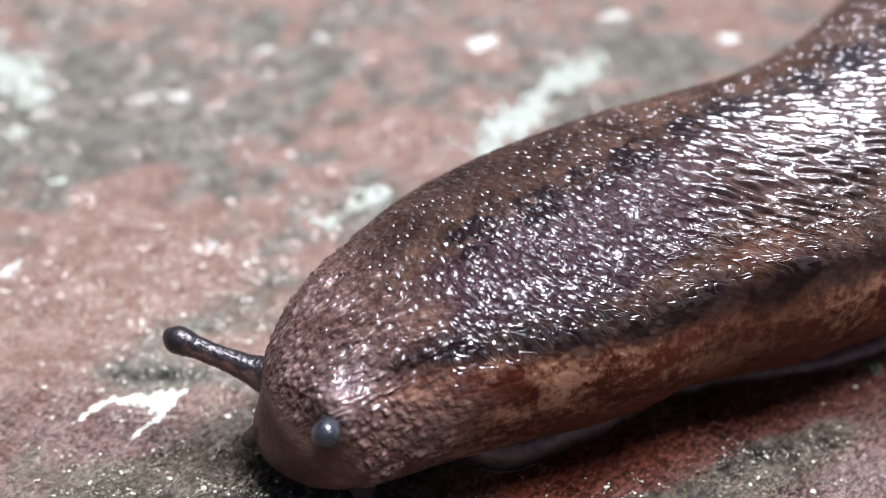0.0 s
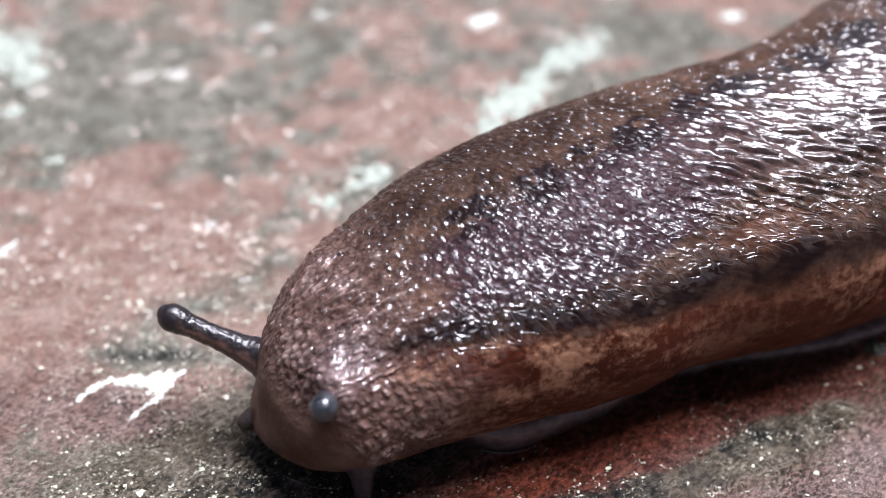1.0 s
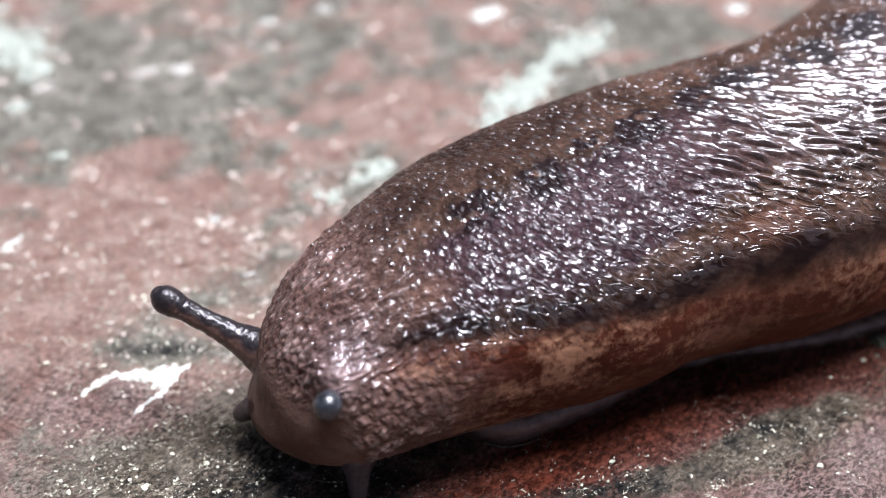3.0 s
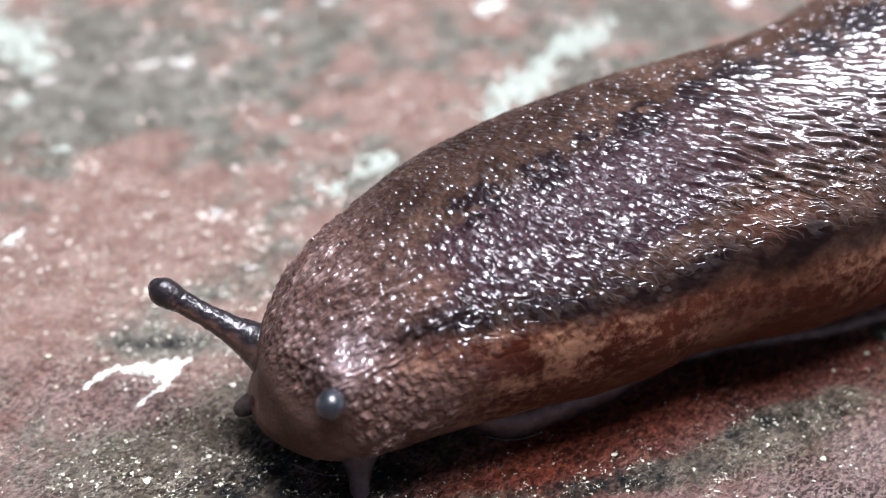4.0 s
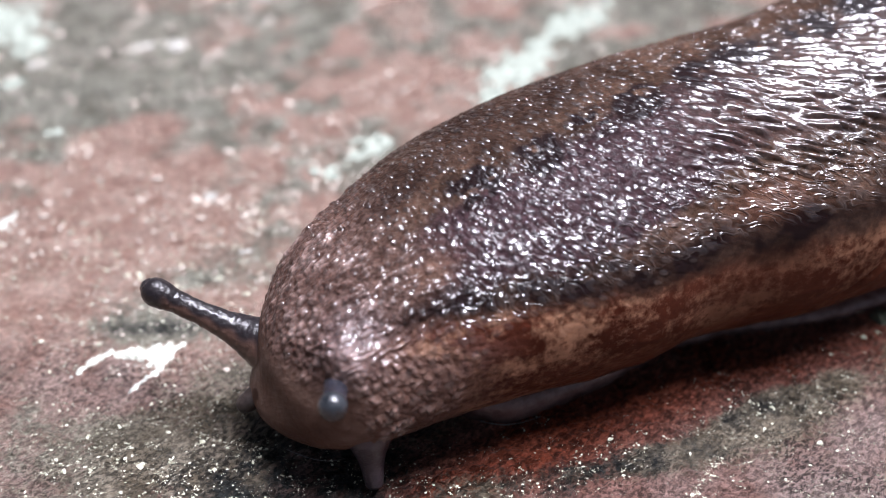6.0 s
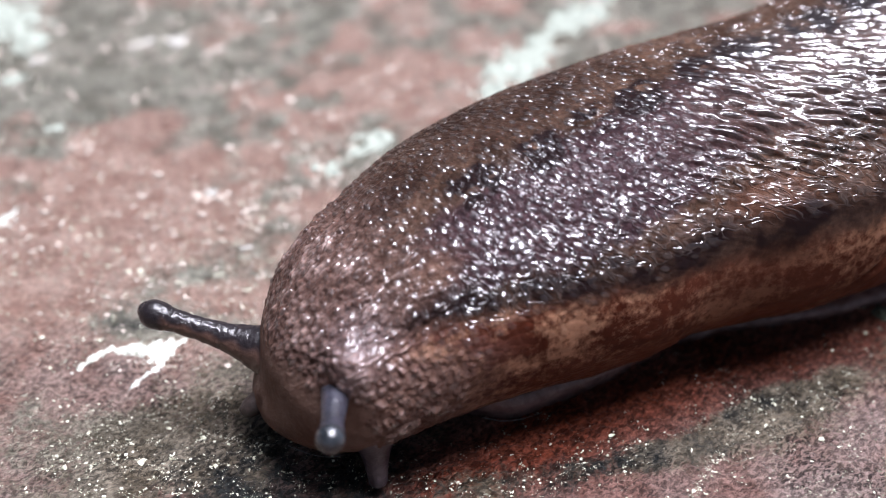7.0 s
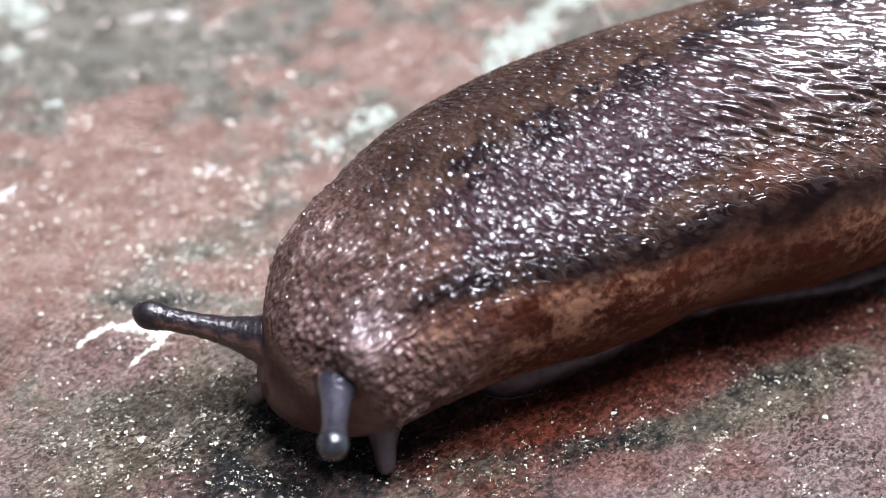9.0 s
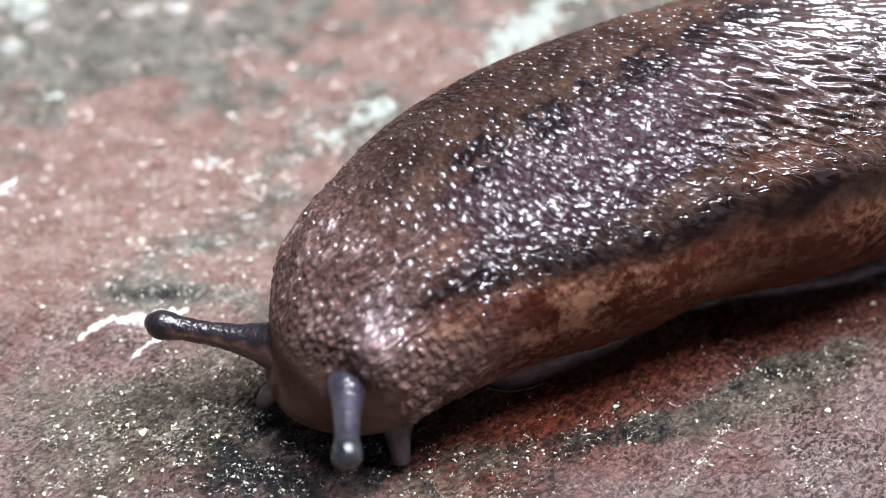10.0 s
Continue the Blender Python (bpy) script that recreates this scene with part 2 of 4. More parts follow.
PEARL = plain_flesh("pearly_eye_flesh", (0.009, 0.011, 0.014), (0.036, 0.041, 0.048), 0.2, 0.2, 0.6)
EYE = plain_flesh("eye_flesh", (0.008, 0.007, 0.008), (0.035, 0.028, 0.028), 0.15, 0.1)
SLIME = plain_flesh("slime", (0.30, 0.28, 0.27), (0.50, 0.48, 0.46), 0.15, 0.3, 0.9)
STONE = ground_material()
CHALK = crust_material("chalky_lichen", (0.30, 0.31, 0.27), (0.66, 0.68, 0.61))
PALE_LICHEN = crust_material("pale_green_lichen", (0.15, 0.165, 0.135), (0.37, 0.405, 0.34))
PALE_SPOT = crust_material("faded_lichen", (0.26, 0.25, 0.22), (0.47, 0.455, 0.41))
LICHEN = crust_material("white_lichen", (0.34, 0.35, 0.28), (0.74, 0.76, 0.66))
GRIT = crust_material("green_grit", (0.02, 0.025, 0.015), (0.12, 0.13, 0.09), 0.5)
QUARTZ = crust_material("pale_grain", (0.40, 0.40, 0.28), (0.84, 0.83, 0.66), 0.3)
SAND = crust_material("sand_grain", (0.40, 0.33, 0.27), (0.62, 0.54, 0.46), 0.4)


# ---- noise and mesh helpers ----
def lattice(ix, iy, seed):
    h = (ix.astype(np.int64) * 374761393 + iy.astype(np.int64) * 668265263 + seed * 974634777) & 0xFFFFFFFF
    h = ((h ^ (h >> 13)) * 1274126177) & 0xFFFFFFFF
    h = ((h ^ (h >> 16)) * 2246822519) & 0xFFFFFFFF
    return ((h ^ (h >> 15)) & 0xFFFFFF) / float(0xFFFFFF)


def value_noise(x, y, seed=0):
    ix, iy = np.floor(x), np.floor(y)
    fx, fy = x - ix, y - iy
    fx, fy = fx * fx * (3 - 2 * fx), fy * fy * (3 - 2 * fy)
    a, b = lattice(ix, iy, seed), lattice(ix + 1, iy, seed)
    c, d = lattice(ix, iy + 1, seed), lattice(ix + 1, iy + 1, seed)
    return (a * (1 - fx) + b * fx) * (1 - fy) + (c * (1 - fx) + d * fx) * fy


def fbm(x, y, seed=0, octaves=4, gain=0.5):
    out, amp, total = 0.0, 1.0, 0.0
    for k in range(octaves):
        out = out + amp * value_noise(x * 2 ** k + 17.3 * k, y * 2 ** k - 9.1 * k, seed + k)
        total += amp
        amp *= gain
    return out / total


def cells(u, v, seed=0):
    """Distance to the nearest and to the second of the points strewn one to a unit square, and the nearest one's chance."""
    iu, iv = np.floor(u), np.floor(v)
    best = np.full(u.shape, 9.0)
    second = np.full(u.shape, 9.0)
    chance = np.zeros(u.shape)
    for du in (-1, 0, 1):
        for dv in (-1, 0, 1):
            pu = iu + du + 0.12 + 0.76 * lattice(iu + du, iv + dv, seed)
            pv = iv + dv + 0.12 + 0.76 * lattice(iu + du, iv + dv, seed + 5)
            d = np.hypot(pu - u, pv - v)
            near = d < best
            second = np.where(near, best, np.minimum(second, d))
            chance = np.where(near, lattice(iu + du, iv + dv, seed + 9), chance)
            best = np.where(near, d, best)
    return best, second, chance


def cells3(p, seed=0):
    """As cells(), strewn in space."""
    q = np.floor(p)
    best = np.full(p.shape[:-1], 9.0)
    second = np.full(p.shape[:-1], 9.0)
    chance = np.zeros(p.shape[:-1])
    for dx in (-1, 0, 1):
        for dy in (-1, 0, 1):
            for dz in (-1, 0, 1):
                c = q + (dx, dy, dz)
                k = c[..., 2] * 57
                at = [lattice(c[..., 0] + k, c[..., 1] - k, seed + n) for n in range(4)]
                d = np.sqrt(sum((c[..., n] + 0.1 + 0.8 * at[n] - p[..., n]) ** 2 for n in range(3)))
                near = d < best
                second = np.where(near, best, np.minimum(second, d))
                chance = np.where(near, at[3], chance)
                best = np.where(near, d, best)
    return best, second, chance


def smooth(x, a, b):
    t = np.clip((x - a) / (b - a), 0, 1)
    return t * t * (3 - 2 * t)


def grid_faces(rows, cols, wrap=False):
    i, j = np.meshgrid(np.arange(rows - 1), np.arange(cols if wrap else cols - 1), indexing="ij")
    k = (j + 1) % cols
    return np.stack([i * cols + j, i * cols + k, (i + 1) * cols + k, (i + 1) * cols + j], -1).reshape(-1, 4)


def mesh_from(name, verts, faces, mat, attributes=None, normals=None):
    me = bpy.data.meshes.new(name)
    me.from_pydata(np.asarray(verts, float).tolist(), [], [list(map(int, f)) for f in faces] if not isinstance(faces, np.ndarray) else faces.tolist())
    for key, values in (attributes or {}).items():
        me.attributes.new(key, "FLOAT", "POINT").data.foreach_set("value", np.asarray(values, np.float32).ravel())
    me.polygons.foreach_set("use_smooth", np.ones(len(me.polygons), bool))
    me.materials.append(mat)
    if normals is not None:
        me.normals_split_custom_set_from_vertices(np.asarray(normals, float).tolist())
    me.update()
    return me


def part(name, me, parent, label=""):
    ob = new(name, me)
    ob.parent = parent
    return tagged(ob, label)


# ---- the ground: weathered red sandstone ----
def axis_steps(pieces, far):
    """Coordinates in millimetres: pieces of (start, end, step), then ever wider steps out to far metres both ways."""
    out = []
    for a, b, step in pieces:
        out.append(np.arange(a, b, step))
    core = np.concatenate(out)
    wide = np.geomspace(2.0, far * 1000, 34)
    return np.concatenate([core[0] - wide[::-1], core, core[-1] + wide])


def blob(x, y, cx, cy, rx, ry, turn=0.0):
    c, s = math.cos(radians(turn)), math.sin(radians(turn))
    u, v = (x - cx) * c + (y - cy) * s, -(x - cx) * s + (y - cy) * c
    return np.exp(-((u / rx) ** 2 + (v / ry) ** 2))


def ground_height(x, y):
    """Relief of the stone in millimetres."""
    near = np.exp(-((x / 120) ** 2 + (y / 120) ** 2))
    h = 0.5 * (fbm(x / 9, y / 9, 3, 3) - 0.5) + 0.32 * (fbm(x / 1.6, y / 1.6, 11, 4, 0.62) - 0.5)
    d, _, ch = cells(x / 0.55, y / 0.55, 21)
    h = h + 0.10 * np.clip(1 - d * 1.5, 0, 1) * (ch > 0.45)
    d, _, ch = cells(x / 1.3 + 4, y / 1.3, 33)
    h = h - 0.20 * np.clip(1 - d * 1.9, 0, 1) * (ch > 0.72)
    d, _, ch = cells(x / 0.42, y / 0.36, 37)
    h = h - 0.15 * np.clip(1 - d * 1.6, 0, 1) * (ch > 0.5) + 0.26 * (fbm(x / 0.5, y / 0.38, 39, 2) - 0.5) * smooth(-y, 4, 12)
    return h * near - 0.05


def ground_algae(x, y):
    a = 0.40 + 0.03 * smooth(y, 2, 16) + 0.7 * (fbm(x / 6, y / 6, 41, 4, 0.6) - 0.5) + (0.5 + 0.5 * smooth(y, -6, 6)) * (fbm(x / 2.4, y / 2.0, 47, 3, 0.6) - 0.5)
    for cx, cy, rx, ry, turn, k in (
            (-11, -17, 8, 3.4, 5, 0.34), (-17, -18.5, 7, 3, 0, 0.16), (-16.6, -8.5, 4, 1.3, 0, 0.4), (13, -16.0, 8, 1.5, 22, 0.3), (4, -19.4, 6, 1.2, 12, 0.2), (22, -13.2, 6, 1.2, 22, 0.3), (17.7, -14.1, 6, 1.0, 28, 0.4),
            (12.7, -17.6, 7, 1.1, 12, 0.25), (17, -19.5, 9, 3, 15, -0.05), (-28, 21, 12, 9, 0, 0.55), (-19, 17, 5, 3.5, 0, 0.4), (-13, 22, 5, 4, 0, 0.2),
            (-5.5, 8, 4, 2.4, 30, 0.45), (-8, 27, 5, 4, 0, 0.25), (-13, -4.2, 3.5, 1.3, 0, 0.3), (8, 24, 6, 10, -30, 0.35),
            (22, 30, 12, 5, 20, 0.3), (-19, 2, 7, 5, 0, -0.45), (-2.6, 16, 5, 5, 0, -0.5), (-24, -6, 5, 3, 0, -0.3),
            (13, -13, 12, 3.0, 24, -0.8), (20, -18.5, 5, 2.5, 20, -0.1), (26, 34, 4, 4, 0, -0.4)):
        a = a + k * blob(x, y, cx, cy, rx, ry, turn)
    near = np.exp(-((x / 100) ** 2 + (y / 100) ** 2))
    return np.clip(0.4 + (a - 0.4) * near, 0, 1)


# dark patches of the stone; those near x = -5 paint the head's shadow
def ground_dark_and_shade(x, y):
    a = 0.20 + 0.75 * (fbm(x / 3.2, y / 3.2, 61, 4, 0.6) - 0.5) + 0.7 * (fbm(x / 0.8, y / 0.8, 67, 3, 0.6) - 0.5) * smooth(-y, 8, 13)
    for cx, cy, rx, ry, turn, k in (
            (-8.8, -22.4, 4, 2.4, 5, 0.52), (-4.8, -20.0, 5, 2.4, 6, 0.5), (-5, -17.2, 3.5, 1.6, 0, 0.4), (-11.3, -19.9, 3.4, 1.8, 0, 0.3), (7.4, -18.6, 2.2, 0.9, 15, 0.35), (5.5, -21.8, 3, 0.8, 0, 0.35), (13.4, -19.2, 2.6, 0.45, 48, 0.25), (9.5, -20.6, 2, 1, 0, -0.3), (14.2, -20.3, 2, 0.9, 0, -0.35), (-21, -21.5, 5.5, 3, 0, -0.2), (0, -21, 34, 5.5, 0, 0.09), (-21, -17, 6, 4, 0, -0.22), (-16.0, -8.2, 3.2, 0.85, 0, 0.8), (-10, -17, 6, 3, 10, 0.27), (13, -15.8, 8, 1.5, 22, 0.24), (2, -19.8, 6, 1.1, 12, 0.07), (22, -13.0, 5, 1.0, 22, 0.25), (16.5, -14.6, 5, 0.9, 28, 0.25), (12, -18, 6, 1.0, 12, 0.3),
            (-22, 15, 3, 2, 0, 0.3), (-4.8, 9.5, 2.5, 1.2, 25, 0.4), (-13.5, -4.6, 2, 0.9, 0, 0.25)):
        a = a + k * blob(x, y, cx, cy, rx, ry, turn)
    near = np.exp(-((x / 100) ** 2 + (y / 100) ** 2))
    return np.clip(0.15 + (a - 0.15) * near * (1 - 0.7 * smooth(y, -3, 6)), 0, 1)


def ground_red_shade(x, y):
    """Deep red painted for the warm shade along the slug, and some red stone."""
    a = 0.3 * smooth(fbm(x / 5, y / 5, 71, 4, 0.6), 0.55, 0.75) * smooth(-y, 2, 12)
    for cx, cy, rx, ry, turn, k in ((12, -13, 12, 3.6, 24, 0.9), (3, -18.5, 8, 3, 10, 0.6), (26, -8.5, 9, 3.6, 25, 0.65), (14.2, -20.3, 1.8, 0.8, 0, 0.35), (9.5, -20.6, 1.8, 0.8, 0, 0.3), (-12, -21, 2, 1, 0, 0.4)):
        a = a + k * blob(x, y, cx, cy, rx, ry, turn)
    return np.clip(a * np.exp(-((x / 90) ** 2 + (y / 90) ** 2)), 0, 0.95)


def ground_pale_sheen(x, y):
    """How far the stone is painted paler, mostly towards the back for its sheen."""
    a = smooth(y - 0.1 * x + 5 * (fbm(x / 6, y / 6, 81, 3) - 0.5), -13, -6)
    a = np.maximum(a, 0.6 * blob(x, y, -22, -16, 6.5, 4.5)) + 0.3 * (fbm(x / 2, y / 2, 85, 3) - 0.5)
    return np.clip(0.6 + (a - 0.6) * np.exp(-((x / 100) ** 2 + (y / 100) ** 2)), 0, 1)


def build_ground():
    xs = axis_steps([(-36, -26, 0.25), (-26, 30, 0.11), (30, 44, 0.5)], 30)
    ys = axis_steps([(-24, -9, 0.09), (-9, 4, 0.15), (4, 20, 0.25), (20, 60, 0.5)], 30)
    y, x = np.meshgrid(ys, xs, indexing="ij")
    z = ground_height(x, y)
    verts = np.stack([x, y, z], -1).reshape(-1, 3) * MM
    me = mesh_from("ground", verts, grid_faces(len(ys), len(xs)), STONE, {"algae": ground_algae(x, y), "dark": ground_dark_and_shade(x, y), "red_shade": ground_red_shade(x, y), "pale_sheen": ground_pale_sheen(x, y)})
    return tagged(new("ground", me), "weathered damp red sandstone with grey-green algae", "ground", kind="structure")


# ---- the slug's form (millimetres; along the axis from the nose, and round it in degrees from the far side) ----
STATION = np.array([0, 3, 7, 12, 18, 25, 33, 42, 54, 70, 86.0])
OFFSET = np.array([-3.79, -4.15, -3.41, -2.51, -1.94, -1.26, -1.18, 0.77, 8.6, 24.5, 42.5])
HALF = np.array([3.44, 5.16, 6.44, 7.72, 8.56, 8.75, 9.3, 9.48, 8.95, 6.5, 1.2])
TOP = np.array([6.28, 8.48, 10.64, 12.54, 13.72, 14.33, 14.64, 15.22, 14.41, 10.0, 2.2])
HEM = np.array([0.9, 0.9, 0.95, 1.0, 0.7, 0.59, 0.57, 0.55, 0.5, 0.4, 0.3])
AHEAD, ASIDE = np.array([0.933, 0.358]), np.array([-0.358, 0.933])
NOSE = np.array([-12.2, -12.8])
BEND_END = 22.0


def glide(x, ys):
    m = np.gradient(ys, STATION)
    i = np.clip(np.searchsorted(STATION, x) - 1, 0, len(STATION) - 2)
    h = STATION[i + 1] - STATION[i]
    t = (x - STATION[i]) / h
    return ys[i] * (2 * t**3 - 3 * t**2 + 1) + m[i] * h * (t**3 - 2 * t**2 + t) + ys[i + 1] * (3 * t**2 - 2 * t**3) + m[i + 1] * h * (t**3 - t**2)


def spine(s):
    off = glide(s, OFFSET)
    return NOSE[0] + AHEAD[0] * s + ASIDE[0] * off, NOSE[1] + AHEAD[1] * s + ASIDE[1] * off


def slug_form(s, deg):
    """The bare surface at s along and deg round."""
    cx, cy = spine(s)
    turn = np.where(s > 34, (spine(s + 0.5)[1] - spine(s - 0.5)[1]), 0)
    along_x = np.where(s > 34, spine(s + 0.5)[0] - spine(s - 0.5)[0], AHEAD[0])
    along_y = np.where(s > 34, turn, AHEAD[1])
    blend = smooth(s, 34, 44)
    along_x, along_y = AHEAD[0] * (1 - blend) + along_x * blend, AHEAD[1] * (1 - blend) + along_y * blend
    size = np.hypot(along_x, along_y)
    nx, ny = -along_y / size, along_x / size
    half, top, hem = glide(s, HALF), glide(s, TOP), glide(s, HEM)
    f = np.sqrt(np.clip(1 - (1 - np.clip((s - 0.7) / 5.5, 0, 1)) ** 2, 0, 1)) ** 0.8
    t = np.radians(deg)
    mid = hem + 0.42 * (top - hem)
    sn = np.sin(t)
    lift = np.where(sn > 0, (top - mid) * np.abs(sn) ** (0.9 - 0.15 * smooth(deg, 90, 100) * smooth(s, 20, 28)), (mid - hem) * np.maximum(sn / math.sin(radians(60)), -1)) * f
    reach = half * f * np.cos(t)
    p = np.stack([cx + nx * reach, cy + ny * reach, mid + lift], -1)
    # the muzzle is pinched in under the far tentacle
    p[..., 0] += 0.75 * np.exp(-((p[..., 2] - 4.4) / 1.7) ** 2) * smooth(-p[..., 0], 6.5, 10)
    return p


def face(at):
    """The smooth skin of the face, below and between the tentacles."""
    edge = 0.5 * (fbm(at[..., 0] / 0.9, at[..., 2] / 0.9, 161, 2) - 0.5)
    return smooth(-at[..., 2] + edge, -7.2, -5.9) * smooth(-at[..., 0] + edge, 3.4, 5.0)


def grain_axes(s, arc):
    """Coordinates across and along the way the skin's tubercles lie, in millimetres."""
    marks, angles = [0, 5, 10, 16, 24, 30, 90], [100, 96, 80, 62, 42, 30, 25]
    tilt = np.radians(np.interp(s, marks, angles))
    ss = np.linspace(-2, 92, 941)
    tt = np.radians(np.interp(ss, marks, angles))
    across = np.interp(s, ss, np.cumsum(np.sin(tt)) * 0.1) - arc * np.cos(tilt)
    along = np.interp(s, ss, np.cumsum(np.cos(tt)) * 0.1) + arc * np.sin(tilt)
    return across, along


def zones(s, deg):
    """Where the back behind the mantle, the neck, the bare lower side and the creased upper flank lie."""
    rear = smooth(s + 0.05 * (deg - 110), 21.5, 28.5) * (0.1 + 0.9 * smooth(deg, 78, 90))
    front = smooth(-s, -12.5, -7)
    low = np.clip(smooth(deg, 148 + 48 * front, 170 + 55 * front) + smooth(-deg, -28, -8), 0, 1)
    crease = smooth(deg, 122, 136) * smooth(-deg, -160, -150) * smooth(s, 8, 11)
    return rear, front, low, crease


def wrinkles(s, arc, deg, at):
    """Height of the skin's tubercles and folds, in millimetres, and how wet their tops are."""
    across, along = grain_axes(s, arc)
    rear, front, low, crease = zones(s, deg)
    wob = 0.5 * (fbm(s / 1.1, arc / 1.1, 77, 2) - 0.5)
    # low plates on the mantle; long broken ridges behind it; chains of tubercles on the neck; lumps on the head
    d, e, ch = cells((across + wob * 0.5) / 0.42, (along + wob) / 0.62, 5)
    plate = smooth(e - d, 0.02, 0.38)
    warts = 0.5 * np.exp(-(d / 0.34) ** 2) * (0.5 + 0.65 * ch) + 0.5 * plate * (0.55 + 0.5 * ch)
    d2, _, ch2 = cells((across + wob * 0.7) / 0.50 + 7.7, (along + wob * 2) / 2.1, 15)
    long_dome = np.exp(-(d2 / (0.42 - 0.09 * smooth(deg, 110, 128))) ** 2)
    ridges = long_dome * (0.45 + 0.65 * ch2)
    sway = 1.5 * (fbm(s / 1.7, arc / 1.7, 171, 3) - 0.5)
    d3, _, ch3 = cells((arc + sway) / 0.50, (s + wob) / 0.95, 25)
    chain = np.exp(-(d3 / 0.42) ** 2) * (0.3 + 0.8 * ch3)
    drift = 0.5 * np.stack([fbm(at[..., 1] / 0.8, at[..., 2] / 0.8, 27, 2), fbm(at[..., 0] / 0.8, at[..., 2] / 0.8, 28, 2), fbm(at[..., 0] / 0.8, at[..., 1] / 0.8, 29, 2)], -1)
    d4, _, ch4 = cells3((at + drift) * (2.3, 2.3, 1.7), 35)
    lump = np.exp(-(d4 / 0.46) ** 2) * (0.3 + 0.9 * ch4)
    head = np.maximum(smooth(-s, -6.0, -3.8), smooth(deg, 140, 158))
    d5, _, ch5 = cells3((at + drift) * 4.6, 45)
    crumbs = np.exp(-(d5 / 0.48) ** 2) * (0.2 + ch5)
    neck = 0.95 * chain * (1 - head) + lump * (0.22 + 0.6 * head) + 0.36 * crumbs + 1.0 * (fbm(s / 1.6, deg / 16, 95, 3) - 0.5)
    side = smooth(deg, 128, 148) * smooth(s, 16, 22)
    h = 0.06 * warts * (1 - rear) * (1 - front) * (1 - 0.5 * crease)
    h = h + (0.18 + 0.12 * smooth(deg, 104, 122)) * ridges * rear * (1 - 0.85 * side) + 0.19 * neck * front
    h = h + 0.06 * (fbm(across / 0.22, along / 0.4, 91, 2) - 0.5) * (1 - 0.6 * front) * (1 - 0.8 * smooth(deg, 142, 160))
    h = h * (1 - 0.75 * low)
    muzzle = face(at)
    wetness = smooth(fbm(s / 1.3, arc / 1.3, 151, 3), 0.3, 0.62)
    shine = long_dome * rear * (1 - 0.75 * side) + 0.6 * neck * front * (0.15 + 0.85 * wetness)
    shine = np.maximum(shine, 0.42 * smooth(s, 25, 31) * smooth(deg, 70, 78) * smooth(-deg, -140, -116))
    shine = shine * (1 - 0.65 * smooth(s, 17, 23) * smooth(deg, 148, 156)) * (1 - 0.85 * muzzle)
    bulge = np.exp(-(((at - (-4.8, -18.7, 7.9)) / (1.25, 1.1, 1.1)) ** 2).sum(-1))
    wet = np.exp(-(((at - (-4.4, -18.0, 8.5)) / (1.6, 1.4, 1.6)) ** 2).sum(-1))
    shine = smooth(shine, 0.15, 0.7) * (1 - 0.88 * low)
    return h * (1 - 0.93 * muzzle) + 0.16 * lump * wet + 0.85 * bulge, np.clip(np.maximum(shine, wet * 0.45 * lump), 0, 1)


def folds(s, deg):
    """Larger unevenness of the flanks and of the neck, in millimetres."""
    side = smooth(deg, 150, 185)
    h = 0.5 * (fbm(s / 3.0, deg / 26, 101, 3) - 0.5) * (0.3 + 0.7 * side)
    h = h - 0.25 * side * np.clip(1 - np.abs((s - 31 + (deg - 200) * 0.16) / 0.9), 0, 1)
    h = h - 0.05 * np.exp(-((s - 6.0 + 0.02 * (deg - 120)) / 0.8) ** 2)
    return h


DEGREES = np.concatenate([np.linspace(-60, 40, 30)[:-1], np.linspace(40, 240, 501), np.linspace(240, 300, 7)[1:-1]])


